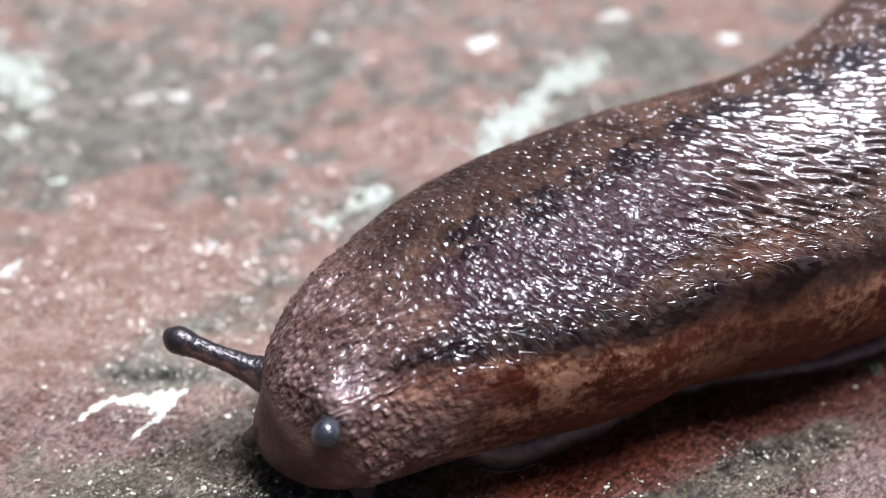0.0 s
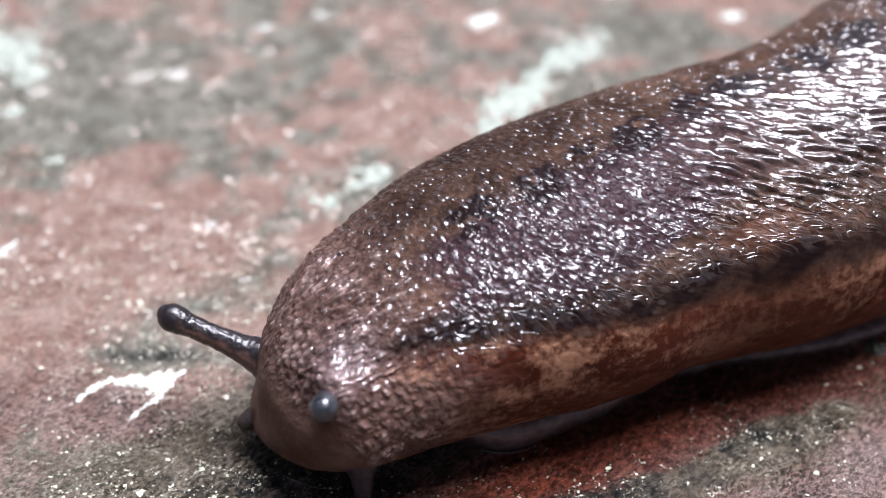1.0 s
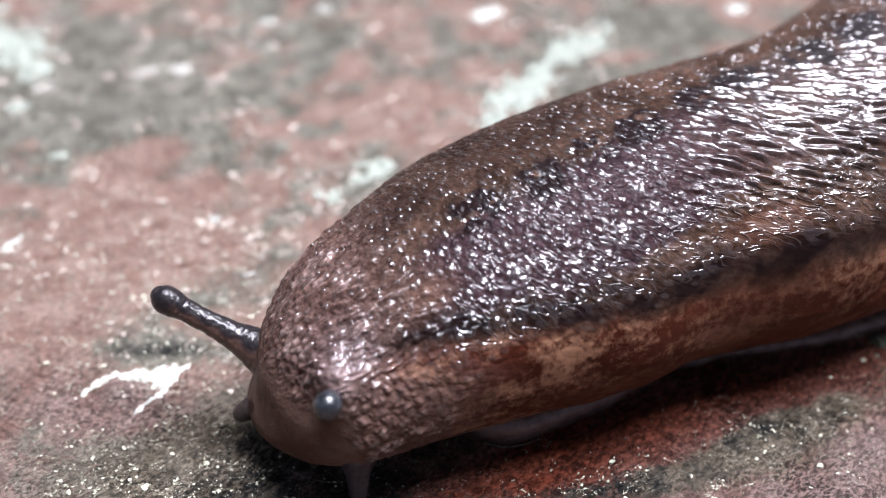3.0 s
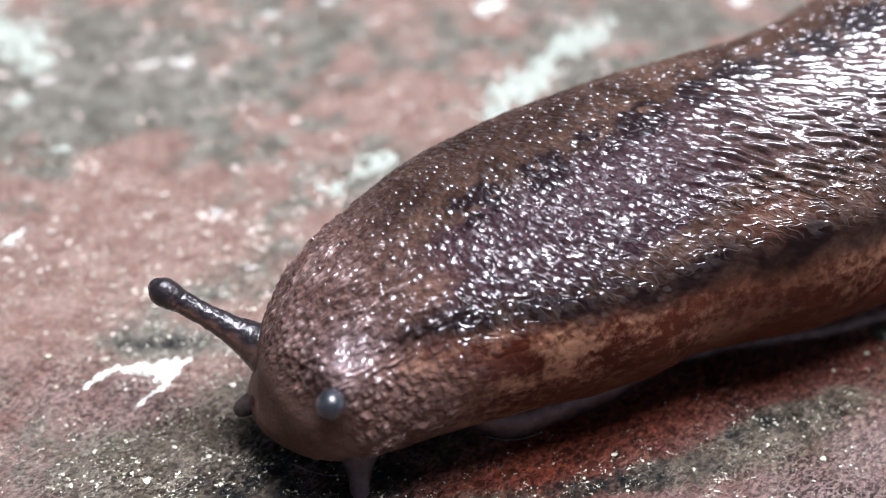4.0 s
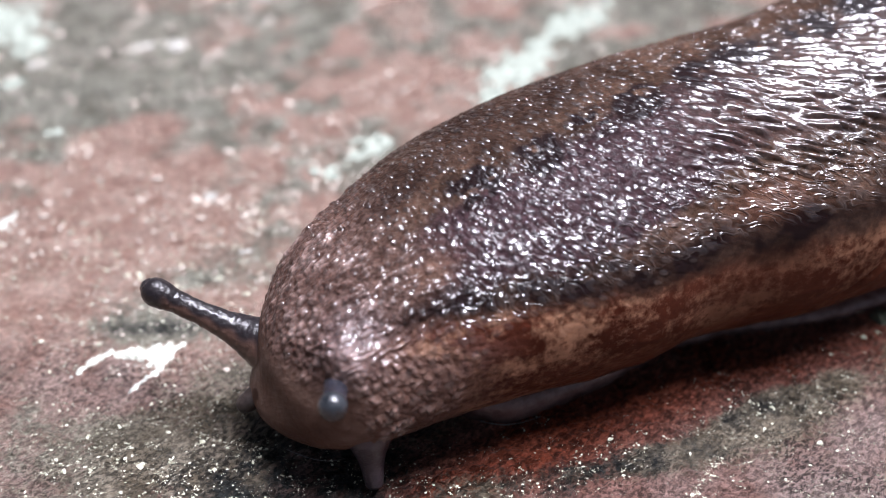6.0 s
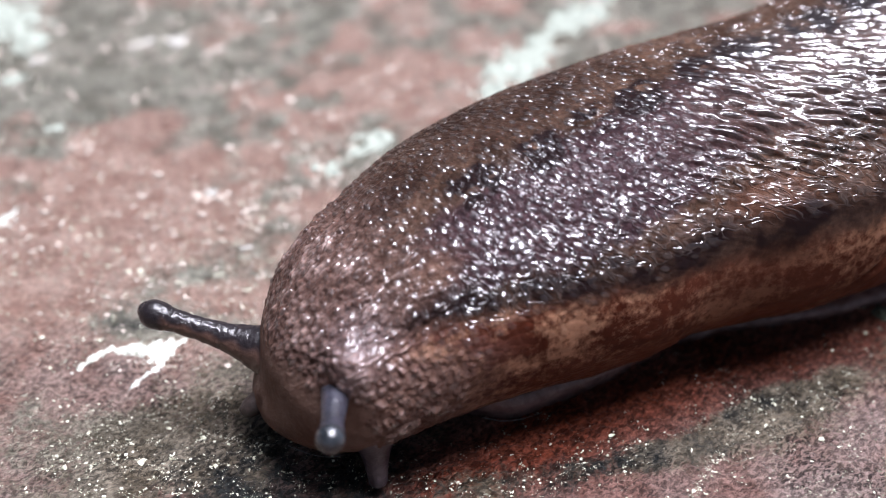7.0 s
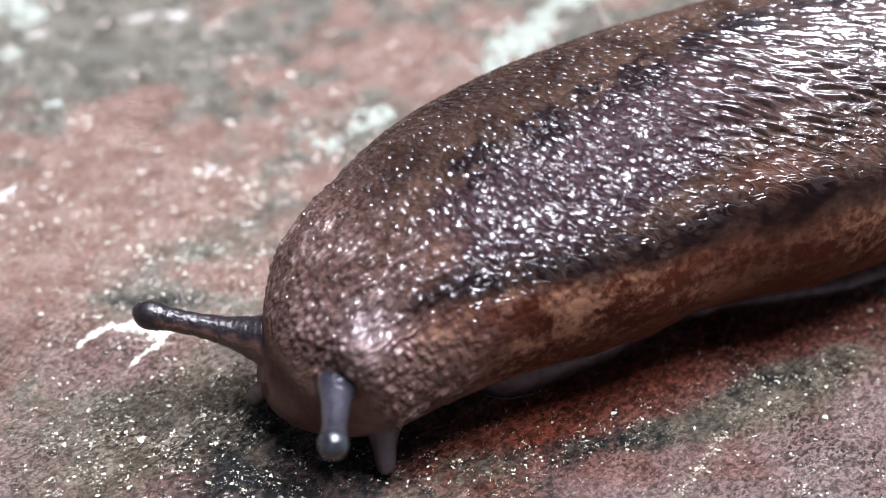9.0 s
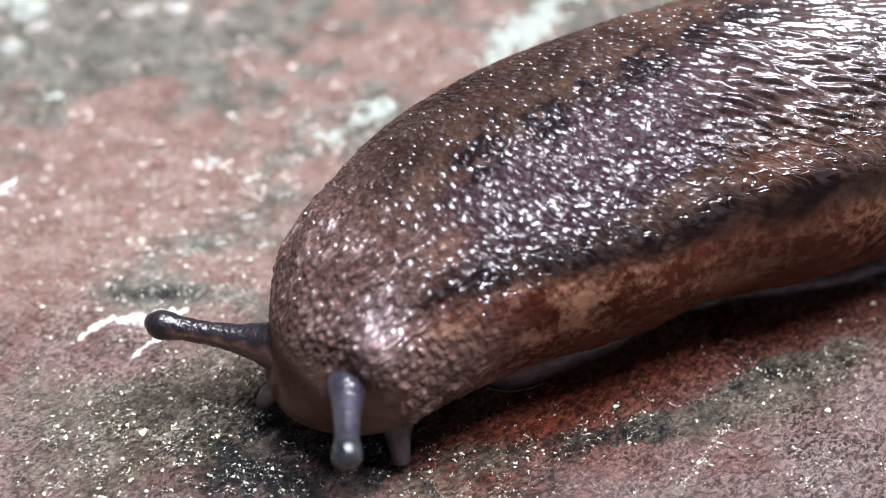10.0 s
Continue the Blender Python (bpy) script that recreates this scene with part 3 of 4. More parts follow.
def pigments(s, deg, arc):
    wav = 11 * (fbm(s / 1.4, deg / 9, 120, 4, 0.65) - 0.5)
    near = np.interp(s, [0, 6, 8.8, 12, 16, 19, 22, 26, 30, 45, 80], [128, 132, 138, 145, 151, 153, 156, 160, 159, 157, 157])
    wide = np.interp(s, [0, 6, 8, 12, 18, 26, 34, 80], [0.1, 0.1, 4.5, 6, 7, 8.5, 7.5, 7.5])
    band = np.exp(-np.abs((deg + wav - near) / wide) ** 3) * smooth(s, 6.5, 9)
    band = band * (0.75 + 0.5 * smooth(fbm(s / 1.6, deg / 9, 131, 3), 0.35, 0.6) - 0.2)
    far = np.interp(s, [0, 10, 17, 23, 30, 45, 80], [102, 101, 98, 93, 82, 78, 78])
    spots = 0 * s
    for at, long in ((13.2, 1.3), (16.9, 1.1), (20.2, 1.0), (22.8, 1.3), (26.6, 1.0), (29.8, 1.7), (34.5, 1.6), (39, 2.0), (45, 2.4), (52, 2.5), (60, 2.5)):
        spots = np.maximum(spots, np.exp(-np.abs((s - at) / long) ** 4))
    torn = smooth(fbm(s / 1.3, deg / 7, 133, 3, 0.6), 0.26, 0.46)
    far_band = np.exp(-np.abs((deg + wav * 0.9 - far - 2) / 7.2) ** 3) * smooth(s, 9, 12) * (0.12 + 0.88 * spots) * torn
    # the far side of the back is darker, up to the mantle's end
    far_dark = 0.42 * smooth(-deg + wav, -far + 4, -far + 14) * smooth(s, 6, 10) * (1 - smooth(s, 20, 26))
    band = np.clip(np.maximum(np.maximum(band, 1.8 * far_band), far_dark), 0, 0.97)
    flank = smooth(deg + wav * 0.7, near + 0.35 * wide, near + 0.35 * wide + 10)
    flank = np.maximum(flank, 1.1 * np.exp(-((s - 27.2) / 1.9) ** 2 - ((deg - 147) / 6) ** 2))
    flank = np.maximum(flank, 0.4 * np.exp(-((s - 9.5) / 1.2) ** 2 - ((deg - 124) / 6) ** 2))
    under = np.interp(s, [0, 12, 16, 19, 24, 27], [140, 142, 148, 147, 140, 132])
    mantle = smooth(deg + wav, far, far + 8) * smooth(-(deg + wav), -under, -under + 6) * smooth(s, 7, 12) * (1 - 0.6 * smooth(s + wav * 0.25, 21, 31))
    muzzle = np.maximum(face(slug_form(s, deg)), 0.35 * smooth(-s, -10.5, -4) * smooth(deg, 150, 180))
    for at, where, long, wide_spot, k in ((27.2, 147, 1.6, 5.5, 0.9), (22.6, 148, 1.3, 4, 0.6), (9.7, 124, 1.2, 6, 0.45), (31, 149, 1.6, 4, 0.45)):
        spot = k * np.exp(-((s - at + 0.06 * wav) / long) ** 2 - ((deg - where + 0.4 * wav) / wide_spot) ** 2)
        muzzle, band = np.maximum(muzzle, spot), band * (1 - spot)
    # lower flank darkened in colour for the shade under its overhang
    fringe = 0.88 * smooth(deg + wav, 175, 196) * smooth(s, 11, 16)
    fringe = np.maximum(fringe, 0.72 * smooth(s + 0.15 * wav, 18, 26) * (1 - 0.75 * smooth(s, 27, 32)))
    across, along = grain_axes(s, arc)
    rear, front, low, crease = zones(s, deg)
    # glossy patch by the near eye tentacle, its sheen also painted in colour
    wet = np.exp(-(((slug_form(s, deg) - (-4.4, -18.0, 8.5)) / (1.7, 1.5, 1.7)) ** 2).sum(-1))
    beads = (1 + 0.55 * smooth(-deg, -92, -70)) * (1 - 0.55 * rear) * (1 - 0.3 * front) * (1 - low) * (1 - 0.2 * crease) * (1 - face(slug_form(s, deg)))
    worms = np.maximum(crease * (1 - 0.5 * front), 0.16 * smooth(deg, 86, 98) * smooth(-deg, -160, -150) * smooth(s, 9, 13) * (1 - rear))
    beads, worms = np.maximum(beads, wet), np.maximum(worms, 0.45 * wet)
    sleek = smooth(deg, 142, 160) * smooth(s, 9, 15)
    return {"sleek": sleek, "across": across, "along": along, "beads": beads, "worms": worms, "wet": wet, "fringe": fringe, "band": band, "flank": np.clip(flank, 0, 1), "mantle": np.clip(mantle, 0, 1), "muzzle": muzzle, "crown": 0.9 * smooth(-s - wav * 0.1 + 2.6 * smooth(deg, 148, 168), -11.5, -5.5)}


def skin_mesh(name, s0, s1, tuck=True):
    """A length of the slug's skin; its hind rim is tucked a little under the next length."""
    steps = [np.arange(s0, min(s1, 40), 0.062)]
    if s1 > 40:
        steps.append(np.arange(40, min(s1, 46), 0.12))
    if s1 > 46:
        steps.append(np.geomspace(1, 1 + s1 - 46, 60) + 45)
    rows = np.unique(np.concatenate([*steps, [s1], [0.7001, 0.7004, 0.7012, 0.703, 0.707, 0.715, 0.73] if s0 < 1 else []]))
    rows = np.concatenate([[s0 - 0.0001 if s0 < 1 else s0 - 0.095], rows, s1 + 0.1 * np.arange(1, 8)]) if tuck else np.concatenate([[s0 - 0.095], rows, [s1 + 0.095]])
    rows = np.clip(rows, 0.700005, 86)
    s, deg = np.meshgrid(rows, DEGREES, indexing="ij")
    arc = (deg - 120) * 9.0 * math.pi / 180
    base = slug_form(s, deg)
    under = slug_form(s, deg + 0.05)
    ds = slug_form(s + 0.02, deg) - slug_form(np.maximum(s - 0.02, 0.701), deg)
    out = np.cross(under - base, ds)
    out = out / np.maximum(np.linalg.norm(out, axis=-1, keepdims=True), 1e-9)
    flat = (deg > 238) | (deg < -58)
    relief, shine = wrinkles(s, arc, deg, base)
    h = np.where(flat, 0, relief + folds(s, deg) * smooth(s, 1, 4))
    h = h * smooth(s, 0.7, 1.3)
    p = base + out * h[..., None]
    gs, gd = np.gradient(p, axis=0), np.roll(p, -1, 1) - np.roll(p, 1, 1)
    normal = np.cross(gd, gs)
    normal = normal / np.maximum(np.linalg.norm(normal, axis=-1, keepdims=True), 1e-12)
    if s0 < 1:
        tip = smooth(-s, -0.712, -0.701)[..., None]
        normal = normal * (1 - tip) - tip * np.array([*AHEAD, 0])
    if tuck:
        p = p - out * (0.22 * smooth(s, s1 + 0.08, s1 + 0.65))[..., None]
    keep = slice(1, None) if tuck else slice(1, -1)
    p, normal, s, deg, arc, shine = p[keep], normal[keep], s[keep], deg[keep], arc[keep], shine[keep]
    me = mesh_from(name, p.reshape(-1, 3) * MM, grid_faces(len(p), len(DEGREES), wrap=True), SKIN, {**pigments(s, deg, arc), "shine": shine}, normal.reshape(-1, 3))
    return me


# how the front of the slug bends: seconds, yaw, nod and roll in degrees at the nose, stretch
BEND_ROWS = [
    (0.0, -2.46, -2.33, -1.89, -0.0206), (0.5, -1.6, -1.46, -1.91, -0.0169), (1.0, -1.48, -1.43, -2.08, -0.0154), (1.5, -1.76, 0.43, -1.24, -0.0073),
    (2.0, -1.71, 0.18, -0.69, -0.0061), (2.5, -1.56, 0.57, -0.2, -0.0035), (4.0, -0.56, 0.8, 0.65, 0.0045), (4.5, 0.4, 1.22, 0.53, 0.0038),
    (5.0, 1.65, 0.37, -0.16, -0.0008), (5.5, 3.0, 1.54, -2.07, -0.0053), (7.0, 7.73, -0.85, 0.35, 0.0001), (7.5, 8.19, -0.36, 1.25, 0.0019),
    (8.0, 8.36, 0.37, -0.17, 0.0007), (8.5, 9.52, -1.27, 0.77, 0.0012), (9.0, 11.68, -2.89, 1.45, 0.0034), (9.5, 13.61, -3.67, 1.62, 0.0031),
    (10.0, 16.37, -4.07, 1.44, -0.0003)]


def bend_pose(row, s_at):
    """The pose, in the slug's space, of the length of the front at s_at."""
    yaw, nod, roll, stretch = row[1:]
    steps = np.linspace(BEND_END, s_at, max(2, int((BEND_END - s_at) * 2) + 1))
    aside, ahead = Vector((ASIDE[0], ASIDE[1], 0)), Vector((AHEAD[0], AHEAD[1], 0))

    def turn(s):
        k = ((BEND_END - s) / BEND_END) ** 1.3
        return Matrix.Rotation(radians(yaw * k), 3, "Z") @ Matrix.Rotation(radians(nod * k), 3, aside) @ Matrix.Rotation(radians(roll * k), 3, ahead)

    def centre(s):
        x, y = spine(np.array([float(s)]))
        return Vector((float(x[0]), float(y[0]), 5.0))

    at = centre(BEND_END)
    for a, b in zip(steps[:-1], steps[1:]):
        at = at + turn((a + b) / 2) @ (centre(b) - centre(a)) * (1 + stretch)
    r = turn(s_at)
    return Matrix.Translation((at - r @ centre(s_at)) * MM) @ r.to_4x4()


# ---- the slug's parts ----
def lathe(name, profile, mat, bumps=0.0, seed=0, sides=44):
    """A tentacle along its own z axis from (height, radius) pairs in millimetres; x is its upper side."""
    hs, rs = np.array(profile).T
    t = np.linspace(0, 1, 130)
    z = np.interp(t, np.linspace(0, 1, len(hs)), hs)
    r = np.interp(z, hs, rs)
    r = np.convolve(np.pad(r, 7, mode="edge"), np.ones(15) / 15, mode="valid")
    r[-1] = 0.001
    r[-2] = min(r[-2], rs[-2] * 0.75)
    a = np.linspace(0, 2 * math.pi, sides, endpoint=False)
    zz, aa = np.meshgrid(z, a, indexing="ij")
    rr = r[:, None] * np.ones_like(aa)
    d, _, _ = cells(zz / 0.26, np.cos(aa) * 3.2 + np.sin(aa) * 2.3 + 9, seed)
    rr = rr + bumps * np.clip(1 - 1.3 * d, 0, 1) * smooth(-zz, -hs[-1] + 0.8, -hs[-1] + 1.6)
    verts = np.stack([rr * np.cos(aa), rr * np.sin(aa), zz], -1).reshape(-1, 3) * MM
    return mesh_from(name, verts, grid_faces(len(z), sides, wrap=True), mat, {"top": np.maximum(smooth(np.cos(aa) + 0.12 * np.sin(zz * 5), -0.1, 0.45) * smooth(zz, -1.9, -0.9), smooth(zz, hs[-1] - 1.7, hs[-1] - 1.0)).ravel()})


def ball(name, radius, mat, squash=1.0):
    bm = bmesh.new()
    bmesh.ops.create_icosphere(bm, subdivisions=3, radius=radius * MM)
    for v in bm.verts:
        v.co.z *= squash
    me = bpy.data.meshes.new(name)
    bm.to_mesh(me)
    bm.free()
    me.polygons.foreach_set("use_smooth", np.ones(len(me.polygons), bool))
    me.materials.append(mat)
    return me


def foot_mesh(name, s0, s1):
    rows = np.arange(s0, s1, 0.25)
    u = np.linspace(0, 1, 26)
    s, w = np.meshgrid(rows, u, indexing="ij")
    frill = 0.35 * (fbm(s / 2.0, w * 0 + 1, 171, 3) - 0.5)
    ends = np.sqrt(np.clip(1 - (1 - np.clip((s - s0) / 4.0, 0, 1)) ** 2, 0, 1))
    cx, cy = spine(s)
    shown = np.interp(s, [9, 11.2, 12.4, 13.9, 15.6, 17.6, 19.8, 23.8, 30, 33.4, 36, 90], [0.6, 0.70, 0.72, 0.74, 0.72, 0.70, 0.67, 0.60, 0.62, 0.71, 0.76, 0.76])
    half = (glide(s, HALF) * shown + frill) * (0.05 + 0.95 * ends)
    tx, ty = spine(s + 0.3)
    nx, ny = -(ty - cy), (tx - cx)
    n = np.hypot(nx, ny)
    a = math.pi * w
    reach = half * np.cos(a) * (1 - 0.12 * np.sin(a) ** 8)
    z = -0.12 + (glide(s, HEM) + 1.15 - 0.6 * smooth(s, 20, 26)) * np.sin(a) ** 0.45
    verts = np.stack([cx + nx / n * reach, cy + ny / n * reach, z], -1).reshape(-1, 3) * MM
    return mesh_from(name, verts, grid_faces(len(rows), len(u), wrap=True), FOOT)


HEAD_END = 5.2
CUTS = np.linspace(HEAD_END, BEND_END, 25)
LEFT_BASE, ORAL_BASE = (1.625, (-9.1, -13.9, 5.4)), (5.2, (-4.1, -18.6, 3.9))
# tips and roots in millimetres, placed on sight lines to fit the camera's view
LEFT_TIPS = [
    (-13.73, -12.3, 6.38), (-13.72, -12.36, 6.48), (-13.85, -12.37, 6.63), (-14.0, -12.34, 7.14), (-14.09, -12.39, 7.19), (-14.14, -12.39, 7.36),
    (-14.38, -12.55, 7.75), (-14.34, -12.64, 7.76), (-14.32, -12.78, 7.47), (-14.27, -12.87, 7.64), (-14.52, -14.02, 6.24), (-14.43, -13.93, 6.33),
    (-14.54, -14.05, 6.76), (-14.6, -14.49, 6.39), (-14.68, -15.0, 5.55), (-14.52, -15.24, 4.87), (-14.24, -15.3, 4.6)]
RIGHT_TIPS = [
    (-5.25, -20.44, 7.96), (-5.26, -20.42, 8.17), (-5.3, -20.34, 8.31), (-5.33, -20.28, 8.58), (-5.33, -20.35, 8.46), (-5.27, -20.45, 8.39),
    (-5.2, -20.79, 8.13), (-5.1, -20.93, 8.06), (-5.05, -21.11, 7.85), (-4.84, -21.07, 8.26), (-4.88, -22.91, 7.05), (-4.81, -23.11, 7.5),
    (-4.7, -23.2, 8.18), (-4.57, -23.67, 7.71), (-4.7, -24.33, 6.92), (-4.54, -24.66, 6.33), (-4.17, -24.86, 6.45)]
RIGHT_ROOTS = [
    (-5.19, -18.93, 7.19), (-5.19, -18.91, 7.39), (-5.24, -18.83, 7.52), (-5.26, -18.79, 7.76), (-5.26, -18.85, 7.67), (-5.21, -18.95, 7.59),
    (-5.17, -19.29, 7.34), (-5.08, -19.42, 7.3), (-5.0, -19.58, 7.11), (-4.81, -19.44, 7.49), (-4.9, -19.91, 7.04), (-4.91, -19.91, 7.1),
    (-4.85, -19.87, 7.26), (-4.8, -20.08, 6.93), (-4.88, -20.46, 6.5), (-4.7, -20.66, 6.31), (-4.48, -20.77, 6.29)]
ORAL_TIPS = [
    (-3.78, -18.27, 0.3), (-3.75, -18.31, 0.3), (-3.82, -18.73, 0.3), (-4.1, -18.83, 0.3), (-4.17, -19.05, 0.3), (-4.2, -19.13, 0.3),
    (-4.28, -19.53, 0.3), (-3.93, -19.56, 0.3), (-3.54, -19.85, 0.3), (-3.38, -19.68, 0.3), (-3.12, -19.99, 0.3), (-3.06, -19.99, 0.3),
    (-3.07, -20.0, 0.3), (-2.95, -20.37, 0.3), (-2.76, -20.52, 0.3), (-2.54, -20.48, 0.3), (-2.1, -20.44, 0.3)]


def roots_on(base):
    return [bend_pose(row, base[0]) @ (Vector(base[1]) * MM) / MM for row in BEND_ROWS]


def tentacle_rows(roots, tips, length):
    """Poses that hold the tip where it should be, with z along the tentacle and x up."""
    out = []
    for row, root, tip in zip(BEND_ROWS, roots, tips):
        root = Vector(root) * MM
        tip = Vector(tip) * MM
        z = (tip - root).normalized()
        up = Vector((0, 0.35, 1))
        x = (up - z * up.dot(z)).normalized()
        m = Matrix((x, z.cross(x), z)).transposed().to_4x4()
        m.translation = tip - z * length * MM
        out.append((row[0], m))
    return out


def build_slug():
    slug = tagged(new("slug"), "glossy wet brown slug with dark bands, creeping on red stone", "slug")
    made = {"slug": slug}
    made["body"] = part("body", skin_mesh("body", BEND_END, 85.5, tuck=False), slug, "brown wrinkled back with blackish bands and tan flanks")
    made["folds"] = [part("neck_fold", skin_mesh("neck_fold", a, b), slug) for a, b in zip(CUTS[:-1], CUTS[1:])]
    made["head"] = part("head", skin_mesh("head", 0.70001, HEAD_END), slug, "grey-brown warty head with a smooth muzzle")
    made["foot"] = part("foot", foot_mesh("foot", 9.5, 84.0), slug, "pale grey translucent foot fringe")
    profile = [(-2.2, 0.5), (-1.5, 1.5), (-0.7, 1.35), (0.1, 1.0), (0.9, 0.78), (1.7, 0.64), (2.6, 0.58), (3.6, 0.54), (4.2, 0.57), (4.6, 0.68), (5.0, 0.77), (5.4, 0.74), (5.75, 0.48), (5.9, 0.01)]
    left = part("eye_tentacle", lathe("eye_tentacle", profile, TENTACLE, 0.07, 3), slug, "dark glossy eye tentacle with a rounded tip")
    profile = [(-1.5, 0.3), (-0.9, 0.8), (-0.2, 0.98), (0.5, 0.90), (1.1, 0.76), (1.8, 0.65), (2.8, 0.56), (3.5, 0.50), (3.95, 0.52), (4.3, 0.62), (4.7, 0.67), (5.05, 0.56), (5.3, 0.32), (5.4, 0.01)]
    right = part("eye_tentacle", lathe("eye_tentacle", profile, PALE_TENTACLE, 0.05, 8), slug, "grey translucent eye tentacle with a rounded tip")
    for tentacle, z, mat, size, label in ((left, 5.2, EYE, 0.52, "black eye spot under the skin of the tip"), (right, 4.53, PEARL, 0.69, "dark pearly grey eye bulb on the tip")):
        eye = part("eye", ball("eye", size, mat), tentacle, label)
        eye.location = Vector((0.06, 0, z + 0.27)) * MM
    made["left"], made["right"] = left, right
    profile = [(-0.6, 0.8), (0.2, 1.25), (0.9, 1.2), (1.5, 0.95), (2.1, 0.72), (2.8, 0.57), (3.4, 0.51), (3.8, 0.47), (4.0, 0.32), (4.05, 0.01)]
    made["oral"] = part("oral_tentacle", lathe("oral_tentacle", profile, ORAL, 0.0, 2), slug, "small pale grey oral tentacle feeling the stone")
    profile = [(-1.0, 0.7), (0.0, 0.66), (0.6, 0.6), (1.1, 0.55), (1.5, 0.45), (1.75, 0.28), (1.85, 0.01)]
    made["oral_far"] = part("oral_tentacle", lathe("oral_tentacle", profile, DIM_FLESH, 0.0, 4), slug, "small dark grey oral tentacle feeling the stone")
    return made


# ---- lichen and grains on the stone ----
def lichen(points, seed, label, height=0.35, mat=None, rough=2.2, wide=1.1):
    """A crust of uneven outline along points of (x, y, radius) in millimetres."""
    pts = np.array(points, float)
    lo, hi = (pts[:, :2] - pts[:, 2:] * 1.6).min(0), (pts[:, :2] + pts[:, 2:] * 1.6).max(0)
    step = 0.12 if lo[1] < 0 else 0.25
    y, x = np.meshgrid(np.arange(lo[1], hi[1], step), np.arange(lo[0], hi[0], step), indexing="ij")
    inside = np.full(x.shape, -9.0)
    for (ax, ay, ar), (bx, by, br) in zip(pts[:-1], pts[1:]):
        dx, dy = bx - ax, by - ay
        k = np.clip(((x - ax) * dx + (y - ay) * dy) / (dx * dx + dy * dy + 1e-9), 0, 1)
        r = ar + (br - ar) * k
        inside = np.maximum(inside, 1 - np.hypot(x - ax - k * dx, y - ay - k * dy) / r)
    inside = inside + rough * (fbm(x / wide, y / wide, seed, 6, 0.75) - 0.5) - 0.15
    z = ground_height(x, y) + np.clip(inside, -0.2, 0.5) * height + 0.1 * (fbm(x / 0.35, y / 0.35, seed + 3, 2) - 0.5)
    rows, cols = x.shape
    faces = grid_faces(rows, cols)
    faces = faces[(inside.ravel()[faces] > -0.02).any(1)]
    used, back = np.unique(faces, return_inverse=True)
    verts = np.stack([x, y, z], -1).reshape(-1, 3)[used] * MM
    me = mesh_from("lichen_patch", verts, back.reshape(-1, 4), mat or LICHEN)
    return tagged(new("lichen_patch", me), label, "lichen", "lichen on the stone")


def build_lichens():
    lichen([(-20.1, -12.0, 0.14), (-19.5, -11.2, 0.22), (-18.9, -10.7, 0.30), (-18.5, -10.3, 0.26)], 199, "small white broken strip of lichen on red stone", 0.25, LICHEN, 3.6, 0.3)
    lichen([(-18.0, -10.4, 0.26), (-17.2, -10.2, 0.52), (-16.4, -10.2, 0.72), (-15.6, -10.5, 0.78), (-15.1, -10.4, 0.40), (-14.4, -9.6, 0.15)], 201, "bright white ragged crust of lichen on red stone", 0.4, LICHEN, 2.6, 0.3)
    lichen([(-15.5, -11.2, 0.22), (-15.8, -11.9, 0.16), (-16.3, -12.5, 0.11), (-16.8, -13.2, 0.08)], 205, "thin white broken thread of lichen on red stone", 0.2, CHALK, 5.0, 0.3)
    lichen([(3.0, 14.0, 0.9), (4.5, 16.8, 1.2), (6.4, 20.0, 1.2), (8.6, 24.0, 1.5), (11.0, 26.3, 1.6), (13.0, 28.0, 1.2)], 211, "long pale greenish-white streak of lichen on stone", 0.5, PALE_LICHEN, 5.5, 1.5)
    lichen([(-7.4, 6.6, 0.8), (-5.4, 8.3, 1.0), (-4.0, 9.6, 0.9)], 215, "small pale greenish lichen clump on stone", 0.35, PALE_LICHEN, 4.5, 1.4)
    lichen([(-27.4, 0.6, 0.5), (-27.1, 1.3, 0.5)], 221, "small white lichen spot on red stone", 0.3, CHALK, 4.0, 0.8)
    lichen([(24.2, 32.1, 0.7), (24.8, 32.3, 0.7)], 225, "round white lichen spot on stone", 0.3, CHALK, 3.5, 1.0)
    lichen([(14.4, 36.0, 0.7), (15.4, 36.2, 0.7)], 229, "white lichen spot on stone", 0.3, CHALK, 3.5, 1.0)
    lichen([(3.2, 30.6, 0.9), (3.8, 31.0, 0.9)], 233, "small round white lichen spot on stone", 0.3, CHALK, 3.5, 1.0)
    lichen([(-37.5, 30.0, 1.8), (-34.0, 26.0, 1.7), (-31.5, 22.5, 1.4)], 237, "pale grey-green lichen patch on stone", 0.5, PALE_LICHEN, 6.0, 1.8)
    lichen([(-14.3, 29.4, 0.6), (-13.9, 29.0, 0.6)], 241, "small round white lichen spot on stone", 0.3, CHALK, 3.5, 1.0)
    for k, (x, y, r, kind) in enumerate((
            (-32.2, 24.7, 0.75, PALE_LICHEN), (-31.1, 17.0, 0.60, PALE_LICHEN), (-29.9, 19.8, 0.65, PALE_SPOT), (-22.6, 21.8, 0.60, PALE_SPOT), (-20.1, 22.2, 0.70, PALE_SPOT),
            (-9.8, 32.1, 0.55, PALE_SPOT), (-26.8, 10.6, 0.45, PALE_LICHEN), (-14.9, 3.7, 0.34, PALE_SPOT), (-11.8, -1.6, 0.30, PALE_SPOT))):
        label = "tiny faded whitish lichen spot on red stone" if kind is PALE_SPOT else "tiny grey-green lichen spot on red stone"
        lichen([(x - 0.5 * r, y - 0.2 * r, r), (x + 0.5 * r, y + 0.2 * r, r * 0.9)], 245 + 4 * k, label, 0.25, kind, 3.5, 0.9)


